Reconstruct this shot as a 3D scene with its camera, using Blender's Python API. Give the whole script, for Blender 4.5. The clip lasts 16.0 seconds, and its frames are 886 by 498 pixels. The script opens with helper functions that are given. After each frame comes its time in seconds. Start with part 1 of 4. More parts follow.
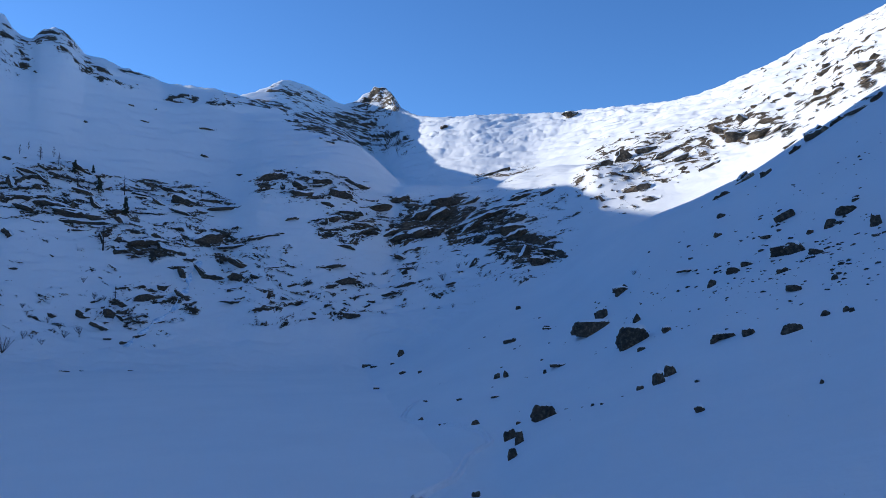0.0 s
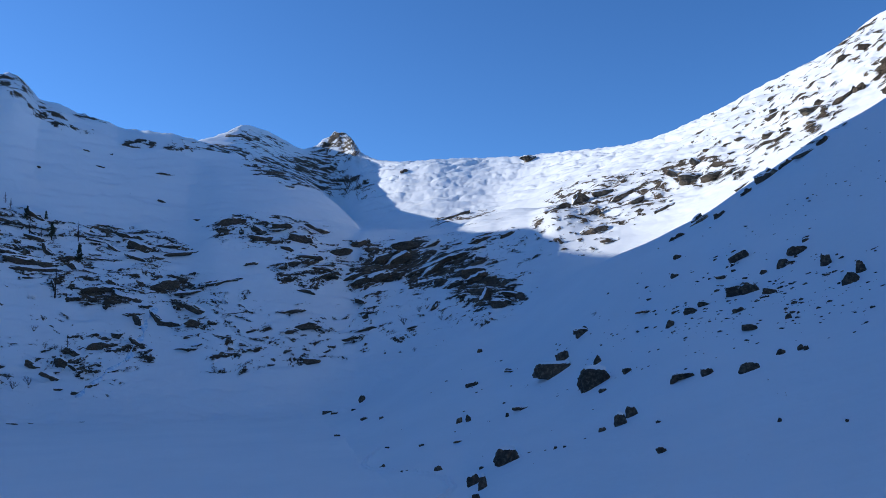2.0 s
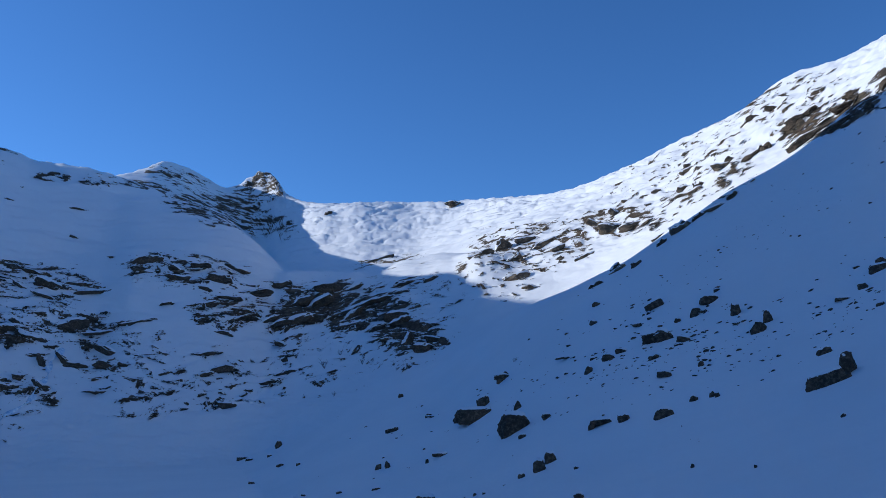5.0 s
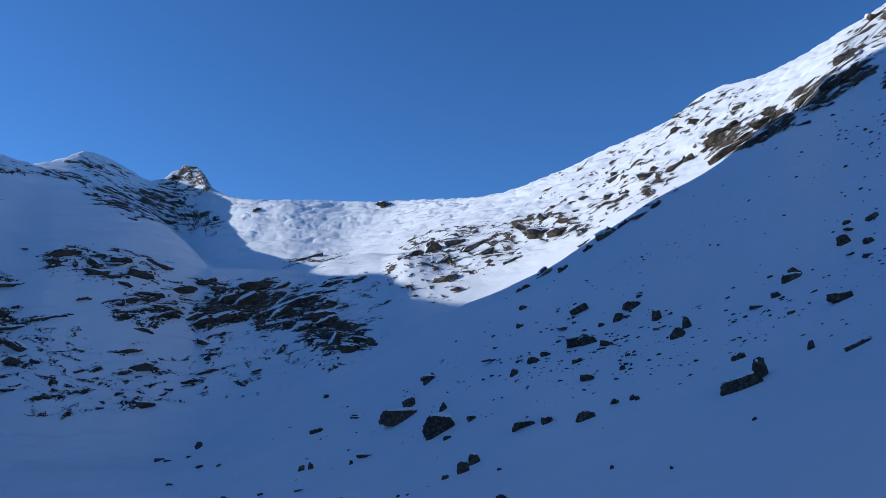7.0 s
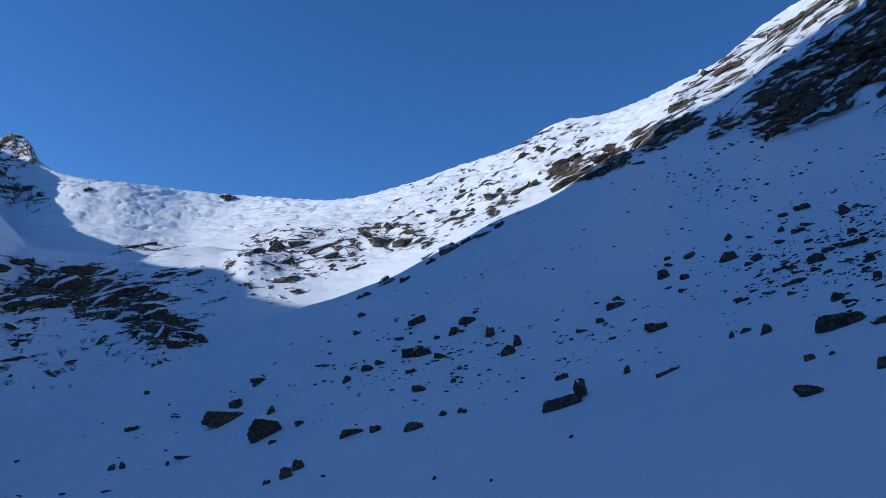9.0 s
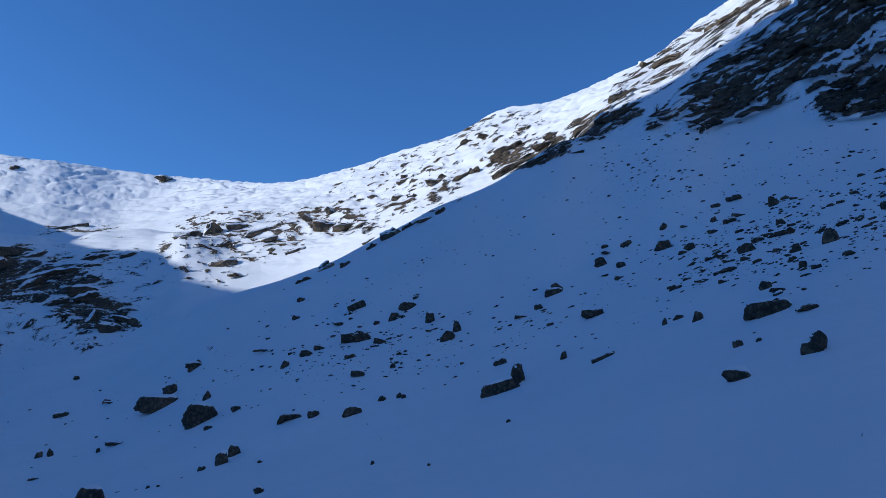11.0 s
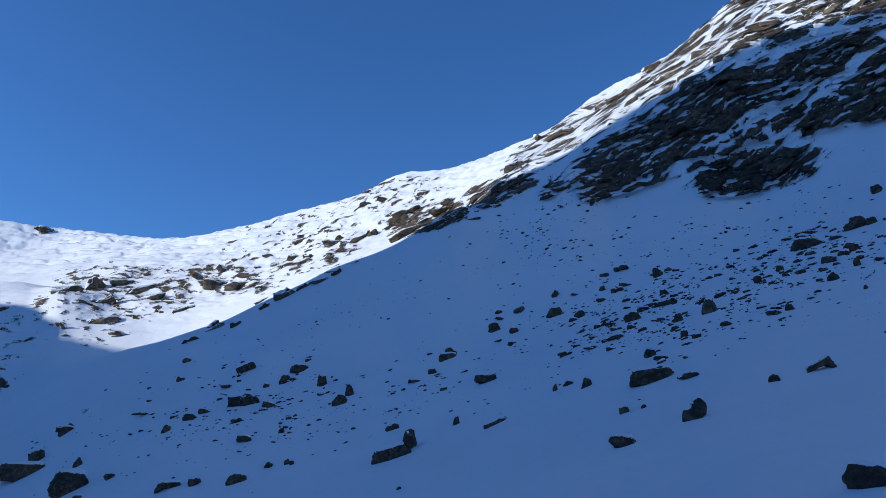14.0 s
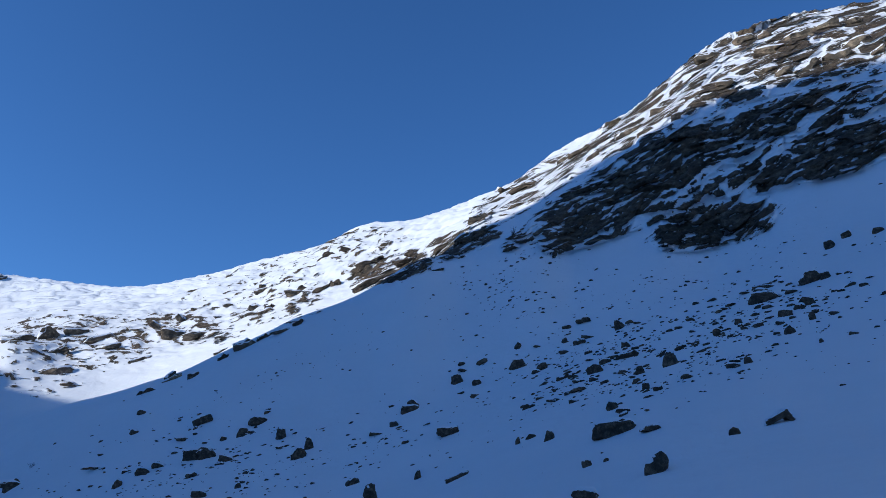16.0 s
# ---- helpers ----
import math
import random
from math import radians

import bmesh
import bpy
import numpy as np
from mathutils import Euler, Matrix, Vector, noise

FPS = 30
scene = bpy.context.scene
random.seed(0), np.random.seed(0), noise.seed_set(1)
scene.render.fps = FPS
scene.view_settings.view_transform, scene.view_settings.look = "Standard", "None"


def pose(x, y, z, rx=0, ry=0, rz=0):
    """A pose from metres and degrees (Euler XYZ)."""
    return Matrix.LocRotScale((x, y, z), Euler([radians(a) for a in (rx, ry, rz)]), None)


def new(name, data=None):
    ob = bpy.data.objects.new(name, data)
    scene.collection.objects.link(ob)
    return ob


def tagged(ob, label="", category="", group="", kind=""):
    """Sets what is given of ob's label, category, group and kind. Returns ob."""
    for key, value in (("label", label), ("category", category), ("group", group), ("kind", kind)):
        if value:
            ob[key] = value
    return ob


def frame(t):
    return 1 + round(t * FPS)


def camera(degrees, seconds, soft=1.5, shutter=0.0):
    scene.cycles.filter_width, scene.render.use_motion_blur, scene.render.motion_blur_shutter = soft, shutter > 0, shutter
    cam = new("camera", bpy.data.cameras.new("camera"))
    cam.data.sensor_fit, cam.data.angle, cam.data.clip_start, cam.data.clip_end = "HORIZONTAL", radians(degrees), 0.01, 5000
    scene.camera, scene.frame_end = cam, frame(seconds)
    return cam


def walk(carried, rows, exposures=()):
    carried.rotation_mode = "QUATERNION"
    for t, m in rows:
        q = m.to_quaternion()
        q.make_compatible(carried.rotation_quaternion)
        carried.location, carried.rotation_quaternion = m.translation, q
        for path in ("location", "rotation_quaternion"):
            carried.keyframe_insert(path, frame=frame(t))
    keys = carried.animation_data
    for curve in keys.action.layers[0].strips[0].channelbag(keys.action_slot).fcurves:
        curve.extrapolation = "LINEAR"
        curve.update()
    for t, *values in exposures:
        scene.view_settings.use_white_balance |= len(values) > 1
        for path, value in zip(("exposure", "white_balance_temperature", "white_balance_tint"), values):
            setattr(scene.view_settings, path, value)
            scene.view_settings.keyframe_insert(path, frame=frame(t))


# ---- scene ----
EYE = 21.0
cam = camera(58.6, 16.0, soft=0.55)
# seconds, yaw, pitch, roll of a camera held in the hand and turned on the spot
TURNS = [
    (0.0, 0.0, 5.5, 0.0), (0.5, -1.38, 5.81, 0.4), (1.0, -2.11, 6.75, 0.53), (1.5, -2.83, 7.38, 0.68),
    (2.0, -2.76, 8.63, 0.91), (2.5, -3.24, 9.59, 0.37), (3.0, -4.58, 10.5, -0.8), (3.5, -5.71, 11.29, -0.72),
    (4.0, -6.92, 11.55, -0.26), (6.5, -11.56, 11.9, 0.87), (7.0, -13.69, 11.77, 0.29), (7.5, -15.35, 11.61, -0.24),
    (8.0, -18.05, 11.76, -1.41), (8.5, -22.41, 12.48, -2.51), (9.0, -25.75, 12.52, -2.42), (11.5, -30.99, 11.66, -2.18),
    (12.0, -32.52, 12.67, -1.82), (12.5, -34.22, 13.57, -1.68), (13.0, -36.13, 14.07, -1.88), (13.5, -37.17, 15.42, -1.84),
    (14.0, -37.76, 16.51, -1.98), (14.5, -38.38, 17.62, -2.39), (15.0, -39.35, 18.8, -2.09), (15.5, -39.83, 19.61, -1.87),
    (16.0, -40.44, 20.29, -1.65),
]


def held(yaw, pitch, roll):
    """The camera at arm's length from a body that turns on the spot."""
    a = radians(yaw)
    return pose(-0.3 * math.sin(a), 0.3 * math.cos(a) - 0.3, EYE + 0.002 * pitch, 90 + pitch, roll, yaw)


walk(cam, [(t, held(yaw, pitch, roll)) for t, yaw, pitch, roll in TURNS],
     exposures=[(t, e, k, 8) for t, e, k in ((0.0, 0.2, 4800), (2.0, 0.08, 4680), (4.0, -0.08, 4580), (7.0, -0.28, 4500), (9.0, -0.36, 4450), (12.0, -0.18, 4480), (16.0, -0.14, 4560))])

# ---- light ----
SUN_AZ, SUN_EL = -68.0, 20.5  # bearing from straight ahead (left is minus) and height of the low winter sun
world = bpy.data.worlds.new("world")
scene.world = world
world.use_nodes = True
wn = world.node_tree.nodes
sky = wn.new("ShaderNodeTexSky")
sky.sky_type, sky.sun_disc = "NISHITA", False
sky.sun_elevation, sky.sun_rotation = radians(SUN_EL), radians(SUN_AZ)
sky.altitude, sky.air_density, sky.dust_density, sky.ozone_density = 2200, 1.0, 0.35, 3.0
world.node_tree.links.new(sky.outputs[0], wn["Background"].inputs[0])
wn["Background"].inputs[1].default_value = 0.12
sun = new("sun", bpy.data.lights.new("sun", "SUN"))
sun.data.energy, sun.data.angle, sun.data.color = 5.0, radians(0.53), (1.0, 0.78, 0.52)
SUN_WAY = Vector((math.sin(radians(SUN_AZ)) * math.cos(radians(SUN_EL)), math.cos(radians(SUN_AZ)) * math.cos(radians(SUN_EL)), math.sin(radians(SUN_EL))))
sun.matrix_world = Matrix.Translation((0, 0, 600)) @ SUN_WAY.to_track_quat("Z", "Y").to_matrix().to_4x4()


# ---- materials ----
def nodes_of(name):
    m = bpy.data.materials.new(name)
    m.use_nodes = True
    t = m.node_tree
    return m, t.nodes, t.links, t.nodes["Principled BSDF"]


def noise_node(n, l, vec, scale, detail=6.0, rough=0.6):
    q = n.new("ShaderNodeTexNoise")
    q.inputs["Scale"].default_value, q.inputs["Detail"].default_value, q.inputs["Roughness"].default_value = scale, detail, rough
    l.new(vec, q.inputs["Vector"])
    return q


def ramp(n, l, fac, *stops):
    r = n.new("ShaderNodeValToRGB")
    e = r.color_ramp.elements
    while len(e) < len(stops):
        e.new(0.5)
    for k, (p, c) in zip(e, stops):
        k.position, k.color = p, (*c, 1) if len(c) == 3 else c
    l.new(fac, r.inputs[0])
    return r


def mix(n, l, fac, a, b):
    m = n.new("ShaderNodeMix")
    m.data_type = "RGBA"
    for sock, v in ((m.inputs["Factor"], fac), (m.inputs["A"], a), (m.inputs["B"], b)):
        if isinstance(v, (int, float)):
            sock.default_value = v
        elif isinstance(v, tuple):
            sock.default_value = (*v, 1)
        else:
            l.new(v, sock)
    return m.outputs["Result"]


def maths(n, l, op, a, b, clamp=False):
    m = n.new("ShaderNodeMath")
    m.operation, m.use_clamp = op, clamp
    for sock, v in zip(m.inputs, (a, b)):
        if isinstance(v, (int, float)):
            sock.default_value = v
        else:
            l.new(v, sock)
    return m.outputs[0]


def rock_colour(n, l, pos, scale=1.0, light=1.0):
    """Lichened gneiss: greys and browns in patches, darker streaks, fine grain."""
    big = noise_node(n, l, pos, 0.05 * scale, 4, 0.6)
    mid = noise_node(n, l, pos, 0.35 * scale, 6, 0.65)
    fine = noise_node(n, l, pos, 3.0 * scale, 5, 0.7)
    def tone(*c):
        return tuple(light * k for k in c)

    a = ramp(n, l, mid.outputs[0], (0.32, tone(0.014, 0.013, 0.012)), (0.5, tone(0.098, 0.078, 0.05)), (0.66, tone(0.43, 0.335, 0.205)))
    b = ramp(n, l, big.outputs[0], (0.4, tone(0.115, 0.096, 0.064)), (0.62, tone(0.29, 0.2, 0.12)))
    c = mix(n, l, 0.4, a.outputs[0], b.outputs[0])
    d = ramp(n, l, fine.outputs[0], (0.3, (0.45, 0.45, 0.45)), (0.7, (1.15, 1.15, 1.15)))
    m = n.new("ShaderNodeMix")
    m.data_type, m.blend_type = "RGBA", "MULTIPLY"
    m.inputs["Factor"].default_value = 1.0
    l.new(c, m.inputs["A"])
    l.new(d.outputs[0], m.inputs["B"])
    return m.outputs["Result"], mid, fine


def snow_material(name="snow"):
    m, n, l, p = nodes_of(name)
    pos = n.new("ShaderNodeNewGeometry").outputs["Position"]
    a, b = noise_node(n, l, pos, 0.03, 4), noise_node(n, l, pos, 1.2, 6)
    c = ramp(n, l, a.outputs[0], (0.3, (0.79, 0.8, 0.81)), (0.7, (0.85, 0.85, 0.85)))
    l.new(c.outputs[0], p.inputs["Base Color"])
    p.inputs["Roughness"].default_value = 0.65
    bump = n.new("ShaderNodeBump")
    bump.inputs["Strength"].default_value, bump.inputs["Distance"].default_value = 0.25, 0.15
    l.new(b.outputs[0], bump.inputs["Height"])
    l.new(bump.outputs[0], p.inputs["Normal"])
    return m


def rock_material(name="rock", scale=4.0, light=1.0):
    m, n, l, p = nodes_of(name)
    tc = n.new("ShaderNodeTexCoord").outputs["Object"]
    rnd = n.new("ShaderNodeObjectInfo").outputs["Random"]
    sh = n.new("ShaderNodeVectorMath")
    sh.operation = "ADD"
    l.new(tc, sh.inputs[0])
    l.new(maths(n, l, "MULTIPLY", rnd, 50.0), sh.inputs[1])
    col, mid, fine = rock_colour(n, l, sh.outputs[0], scale, light)
    l.new(col, p.inputs["Base Color"])
    p.inputs["Roughness"].default_value = 0.9
    bump = n.new("ShaderNodeBump")
    bump.inputs["Strength"].default_value, bump.inputs["Distance"].default_value = 0.8, 0.12
    l.new(maths(n, l, "ADD", mid.outputs[0], fine.outputs[0]), bump.inputs["Height"])
    l.new(bump.outputs[0], p.inputs["Normal"])
    return m


def mountain_material():
    """Snow, with rock where the 'rock' attribute rises: its edge broken into streaks along the 'bed' of the strata."""
    m, n, l, p = nodes_of("mountain_snow_and_rock")
    pos = n.new("ShaderNodeNewGeometry").outputs["Position"]
    at = n.new("ShaderNodeAttribute")
    at.attribute_name = "rock"
    bed = n.new("ShaderNodeAttribute")
    bed.attribute_name = "bed"
    along = n.new("ShaderNodeVectorMath")
    along.operation = "MULTIPLY"
    along.inputs[1].default_value = (0.4, 1.0, 1.0)
    l.new(bed.outputs["Vector"], along.inputs[0])
    streak = noise_node(n, l, along.outputs[0], 1.0, 5, 0.62)
    edge = noise_node(n, l, pos, 0.7, 4, 0.65)
    fine_beds = n.new("ShaderNodeAttribute")
    fine_beds.attribute_name = "streaky"
    wave = maths(n, l, "ADD", maths(n, l, "MULTIPLY", maths(n, l, "SUBTRACT", streak.outputs[0], 0.5), fine_beds.outputs["Fac"]),
                 maths(n, l, "MULTIPLY", maths(n, l, "SUBTRACT", edge.outputs[0], 0.5), 1.0))
    f = maths(n, l, "ADD", at.outputs["Fac"], wave)
    fac = ramp(n, l, f, (0.47, (0, 0, 0)), (0.53, (1, 1, 1))).outputs[0]
    rock, mid, fine = rock_colour(n, l, pos, 1.0, 0.85)
    a, b = noise_node(n, l, pos, 0.025, 4), noise_node(n, l, pos, 0.35, 7, 0.65)
    snow = ramp(n, l, a.outputs[0], (0.3, (0.79, 0.8, 0.81)), (0.7, (0.85, 0.85, 0.85)))
    l.new(mix(n, l, fac, snow.outputs[0], rock), p.inputs["Base Color"])
    p.inputs["Roughness"].default_value = 0.8
    p.inputs["Specular IOR Level"].default_value = 0.25
    low = n.new("ShaderNodeBump")
    low.inputs["Strength"].default_value, low.inputs["Distance"].default_value = 0.35, 0.9
    l.new(b.outputs[0], low.inputs["Height"])
    high = n.new("ShaderNodeBump")
    high.inputs["Strength"].default_value, high.inputs["Distance"].default_value = 0.9, 1.6
    l.new(maths(n, l, "MULTIPLY", maths(n, l, "ADD", edge.outputs[0], mid.outputs[0]), fac), high.inputs["Height"])
    l.new(low.outputs[0], high.inputs["Normal"])
    l.new(high.outputs[0], p.inputs["Normal"])
    return m


MAT_MOUNTAIN = mountain_material()
MAT_SNOW = snow_material()
# same gneiss twice: lighter for sunlit rock, darkened for rock lying in shade
MAT_ROCK_SUNLIT = rock_material("weathered_gneiss_sunlit", 1.0, 1.2)
MAT_ROCK_SHADED = rock_material("lichened_gneiss_shaded", 4.0, 0.62)

# ---- relief ----
# Rings of the valley round the standing place, from near to far:
# bearing in degrees, distance in metres, elevation angle in degrees.
# Behind the view: left ridge raised to block sky, rear lowered for horizon light.
RINGS = [
    # mound under the feet and its flank
    [(-180, 25, -6), (-20, 25, -15.5), (0, 25, -15.5), (15, 25, -13.5), (30, 25, -10.5), (50, 25, -4), (60, 25, 1), (75, 25, 4), (100, 25, 6), (140, 25, 3)],
    [(-180, 60, -4), (-90, 60, -17), (-10, 60, -17.5), (0, 60, -14), (10, 60, -12.3), (20, 60, -9), (30, 60, -6), (40, 60, -2), (50, 60, 2), (60, 60, 5), (75, 60, 7.5), (110, 60, 9), (150, 60, 3)],
    # shore and lower slope
    [(-180, 110, -2), (-150, 110, -10), (-90, 110, -12.5), (-10, 110, -12.5), (-3, 110, -11.7), (0.6, 110, -10.9), (3.3, 110, -10.6), (6, 110, -9.2), (10, 110, -7.2), (20, 110, -4), (30, 110, -0.8), (40, 110, 3), (50, 110, 7.3), (60, 110, 10.3), (75, 110, 12), (110, 110, 13), (150, 110, 4)],
    [(-180, 180, 0), (-150, 180, -4), (-90, 180, -7.6), (-8, 180, -7.6), (-2.7, 180, -6.7), (0, 180, -5.9), (5, 180, -4.4), (10, 180, -2.6), (15, 180, 0), (20, 180, 2.6), (30, 180, 5.6), (40, 180, 9), (50, 180, 13), (60, 180, 15.5), (75, 180, 18), (110, 180, 19), (150, 180, 6)],
    # rib of the near slope, foot of the rock face
    [(-180, 270, 1.5), (-150, 270, 3), (-90, 270, -4.9), (-10, 270, -5), (-5.2, 270, -4.5), (-2, 270, -3.5), (3, 275, -1.2), (8, 290, 1.2), (11, 315, 4.4), (14.2, 335, 7.4), (18.6, 325, 8.9), (21.6, 315, 10.2), (24.2, 305, 11.8), (26, 300, 12.85), (29, 290, 14.6), (33.2, 280, 16.55), (38.8, 270, 19.7), (42, 262, 20.3), (47, 250, 21), (50, 245, 20.2), (55.5, 235, 20.5), (60, 230, 19.8), (65.4, 228, 21.8), (72, 230, 23.4), (110, 240, 26), (140, 260, 10), (160, 260, 3)],
    [(-180, 380, 2), (-150, 400, 8), (-90, 420, -1), (-60, 430, -2.6), (-29, 420, -2.85), (-19, 388, -3.08), (-10, 378, -3.15), (-5.8, 378, -2.9), (-2, 385, -1.2), (1, 390, 1), (4.8, 395, 3.2), (8, 398, 4.2), (11, 386, 6.0), (14.2, 375, 7.3), (18.6, 355, 8.4), (24.2, 335, 11.2), (29, 318, 14), (33.2, 306, 16), (38.8, 296, 19.2), (42, 292, 21.7), (46.2, 288, 23.2), (50.2, 285, 25.3), (54, 283, 27), (60.4, 280, 29.3), (67.4, 280, 29.9), (73, 280, 29.8), (110, 290, 33), (140, 330, 15), (160, 350, 4.5)],
    # top of the cliffs, lip of the upper basin
    [(-180, 560, 2.5), (-150, 600, 16), (-120, 600, 24), (-90, 600, 16), (-50, 590, 12), (-30, 570, 11.2), (-27, 565, 11), (-24.4, 560, 10.3), (-21, 560, 10), (-15.5, 550, 9.1), (-13, 545, 10.4), (-9.2, 545, 10.7), (-5.5, 560, 10.3), (-2.7, 600, 10.1), (2.7, 620, 9.95), (6.5, 610, 10.95), (9, 570, 11.45), (11.3, 502, 11.5), (14.2, 490, 11.3), (18.6, 455, 11.8), (24.2, 420, 13.9), (29, 395, 16.3), (33.2, 380, 18.5), (38.8, 362, 21.2), (42, 352, 22.9), (46.2, 342, 24.4), (50.2, 335, 26.6), (54, 330, 28.3), (60.4, 326, 31.2), (67.4, 325, 32.2), (73, 325, 31.9), (110, 340, 38), (140, 420, 18), (160, 440, 5.5)],
    # crest of the smooth spur, floor of the basin behind the lip
    [(-180, 700, 3), (-150, 850, 24), (-125, 850, 37), (-105, 850, 36), (-94, 850, 34), (-86, 850, 30), (-76, 850, 28), (-65, 850, 31.5), (-58.5, 850, 33.2), (-56, 850, 33.2), (-53.6, 850, 32.5), (-52.9, 850, 32.1), (-51.3, 850, 30.8), (-50.6, 850, 29.8), (-50, 850, 28.4), (-49.2, 850, 26), (-48.3, 850, 24.2), (-46, 850, 23.2), (-43.7, 850, 22.0), (-40.8, 850, 20.25), (-37.2, 850, 19.6), (-35.5, 850, 19.2), (-33.5, 800, 18.9), (-31.7, 760, 19.1), (-30.1, 745, 19.4), (-29.1, 745, 18.45), (-28.3, 745, 18.2), (-27.6, 745, 18.8), (-26.6, 745, 19.0), (-25.9, 745, 18.6), (-24.9, 745, 17.65), (-23.8, 745, 17.55), (-22.9, 745, 17.25), (-21, 745, 16.8), (-20, 745, 16.45), (-16.5, 742, 16.35), (-15.2, 740, 16.1), (-14.3, 738, 15.85), (-10.9, 725, 15.0), (-7.6, 690, 13.75), (-5.6, 650, 12.2), (-3.5, 640, 10.45), (-2.7, 660, 9.6), (2.7, 690, 9.2), (6.5, 680, 10.1), (9, 645, 11), (11.3, 600, 11.8), (14.2, 570, 12.8), (18.6, 540, 13.8), (24.2, 500, 15.7), (29, 465, 18), (33.2, 440, 20.3), (38.8, 420, 22.2), (46.2, 395, 25.1)],
    # -14.5 to -7.6: ground hidden behind the spur, raised to shade the basin
    [(-180, 850, 3), (-150, 950, 22), (-100, 1050, 30), (-84, 1050, 25), (-56, 1050, 26), (-42, 1020, 14), (-30, 980, 14.5), (-20, 960, 14.8), (-14.5, 950, 15.2), (-10.9, 980, 14.7), (-7.6, 1000, 13.4), (-5.6, 1060, 12.2), (-4.4, 1030, 11.5), (-3.5, 915, 10.8), (-2.7, 870, 10.3), (0, 805, 10.3), (2.7, 785, 10.6), (4.6, 782, 11.0), (6.5, 778, 11.4), (9, 752, 12.2), (11.3, 720, 13), (14.2, 680, 13.9), (18.6, 620, 15), (24.2, 560, 17), (29, 520, 19), (33.2, 490, 21), (38.8, 460, 22.6), (46.2, 425, 25.3)],
    # skyline
    [(-180, 1000, 3), (-150, 1200, 18), (-100, 1300, 24), (-84, 1300, 19), (-58, 1300, 20), (-52, 1300, 15), (-40, 1300, 13), (-30, 1300, 14), (-22, 1280, 14.8), (-18, 1260, 15.2), (-14.8, 1250, 16.0), (-13.1, 1270, 16.55), (-11.6, 1300, 17.2), (-10, 1320, 16.95), (-8.9, 1335, 16.45), (-7.3, 1355, 15.76), (-6.4, 1370, 16.05), (-5.8, 1385, 16.5), (-5.2, 1390, 16.85), (-4.6, 1390, 17.05), (-3.9, 1360, 16.7), (-3.0, 1260, 15.55), (-2.1, 1185, 15.2), (-0.2, 1105, 15.0), (3.2, 1070, 15.15), (6.3, 1075, 15.15), (9.4, 1068, 15.2), (12.3, 1000, 15.35), (16.2, 880, 15.5), (19, 800, 16.0), (20.8, 720, 16.6), (23.7, 660, 17.6), (26.2, 630, 18.6), (30, 600, 19.9), (34.5, 550, 22.0), (36.5, 540, 22.2), (39, 520, 22.8), (42, 490, 23.95), (45, 470, 25.1)],
]
# bearings 92 to 115: unseen ridge raised to bounce sunlight onto the left cliffs
FACE_TOP = [(49.4, 445, 27.7), (54, 435, 29.5), (58.5, 425, 31.9), (60, 422, 33.0), (63.1, 420, 34.0), (67.3, 420, 34.3), (70, 420, 34.05), (73.6, 420, 33.8), (92, 435, 42), (115, 450, 43), (140, 560, 20), (160, 600, 7)]
RINGS[-1] += FACE_TOP
RINGS[-3] += [(50.2, 385, 27.1), (54, 375, 29.1), (60.4, 365, 32.4), (67.4, 362, 33.5), (73, 362, 33), (92, 372, 39), (115, 380, 40.5), (140, 480, 20), (160, 500, 6.5)]
RINGS[-2] += [(50.2, 415, 27.4), (54, 405, 29.35), (60.4, 395, 32.9), (67.4, 392, 34), (73, 392, 33.5), (92, 402, 41), (115, 410, 42), (140, 520, 20), (160, 550, 7)]


def pchip(x, y, q):
    """Monotone cubic through the knots (x, y), read at q; y may have several columns of knots (k, n)."""
    h = np.diff(x, axis=0)
    d = np.diff(y, axis=0) / h
    m = np.zeros_like(y)
    w1, w2 = 2 * h[1:] + h[:-1], h[1:] + 2 * h[:-1]
    same = d[1:] * d[:-1] > 0
    with np.errstate(divide="ignore", invalid="ignore"):
        m[1:-1] = np.where(same, (w1 + w2) / (w1 / d[:-1] + w2 / d[1:]), 0)
    m[0], m[-1] = d[0], d[-1]
    k = np.clip(np.searchsorted(x, q, side="right") - 1, 0, len(x) - 2)
    t = (q - x[k]) / h[k]
    return ((1 + 2 * t) * (1 - t) ** 2 * y[k] + t * (1 - t) ** 2 * h[k] * m[k] + t * t * (3 - 2 * t) * y[k + 1] + t * t * (t - 1) * h[k] * m[k + 1])


def rand2(i, j, seed):
    h = (i * 374761393 + j * 668265263 + seed * 974634777) & 0xFFFFFFFF
    h = ((h ^ (h >> 13)) * 1274126177) & 0xFFFFFFFF
    return (h ^ (h >> 16)) & 0xFFFFFFFF


def gnoise(x, y, seed=0):
    """Gradient noise, about -1 to 1."""
    i, j = np.floor(x).astype(np.int64), np.floor(y).astype(np.int64)
    u, v = x - i, y - j

    def corner(di, dj):
        a = rand2(i + di, j + dj, seed) * (2 * np.pi / 4294967296.0)
        return np.cos(a) * (u - di) + np.sin(a) * (v - dj)

    su, sv = u * u * u * (u * (u * 6 - 15) + 10), v * v * v * (v * (v * 6 - 15) + 10)
    a, b = corner(0, 0), corner(0, 1)
    return 1.5 * ((a + su * (corner(1, 0) - a)) * (1 - sv) + (b + su * (corner(1, 1) - b)) * sv)


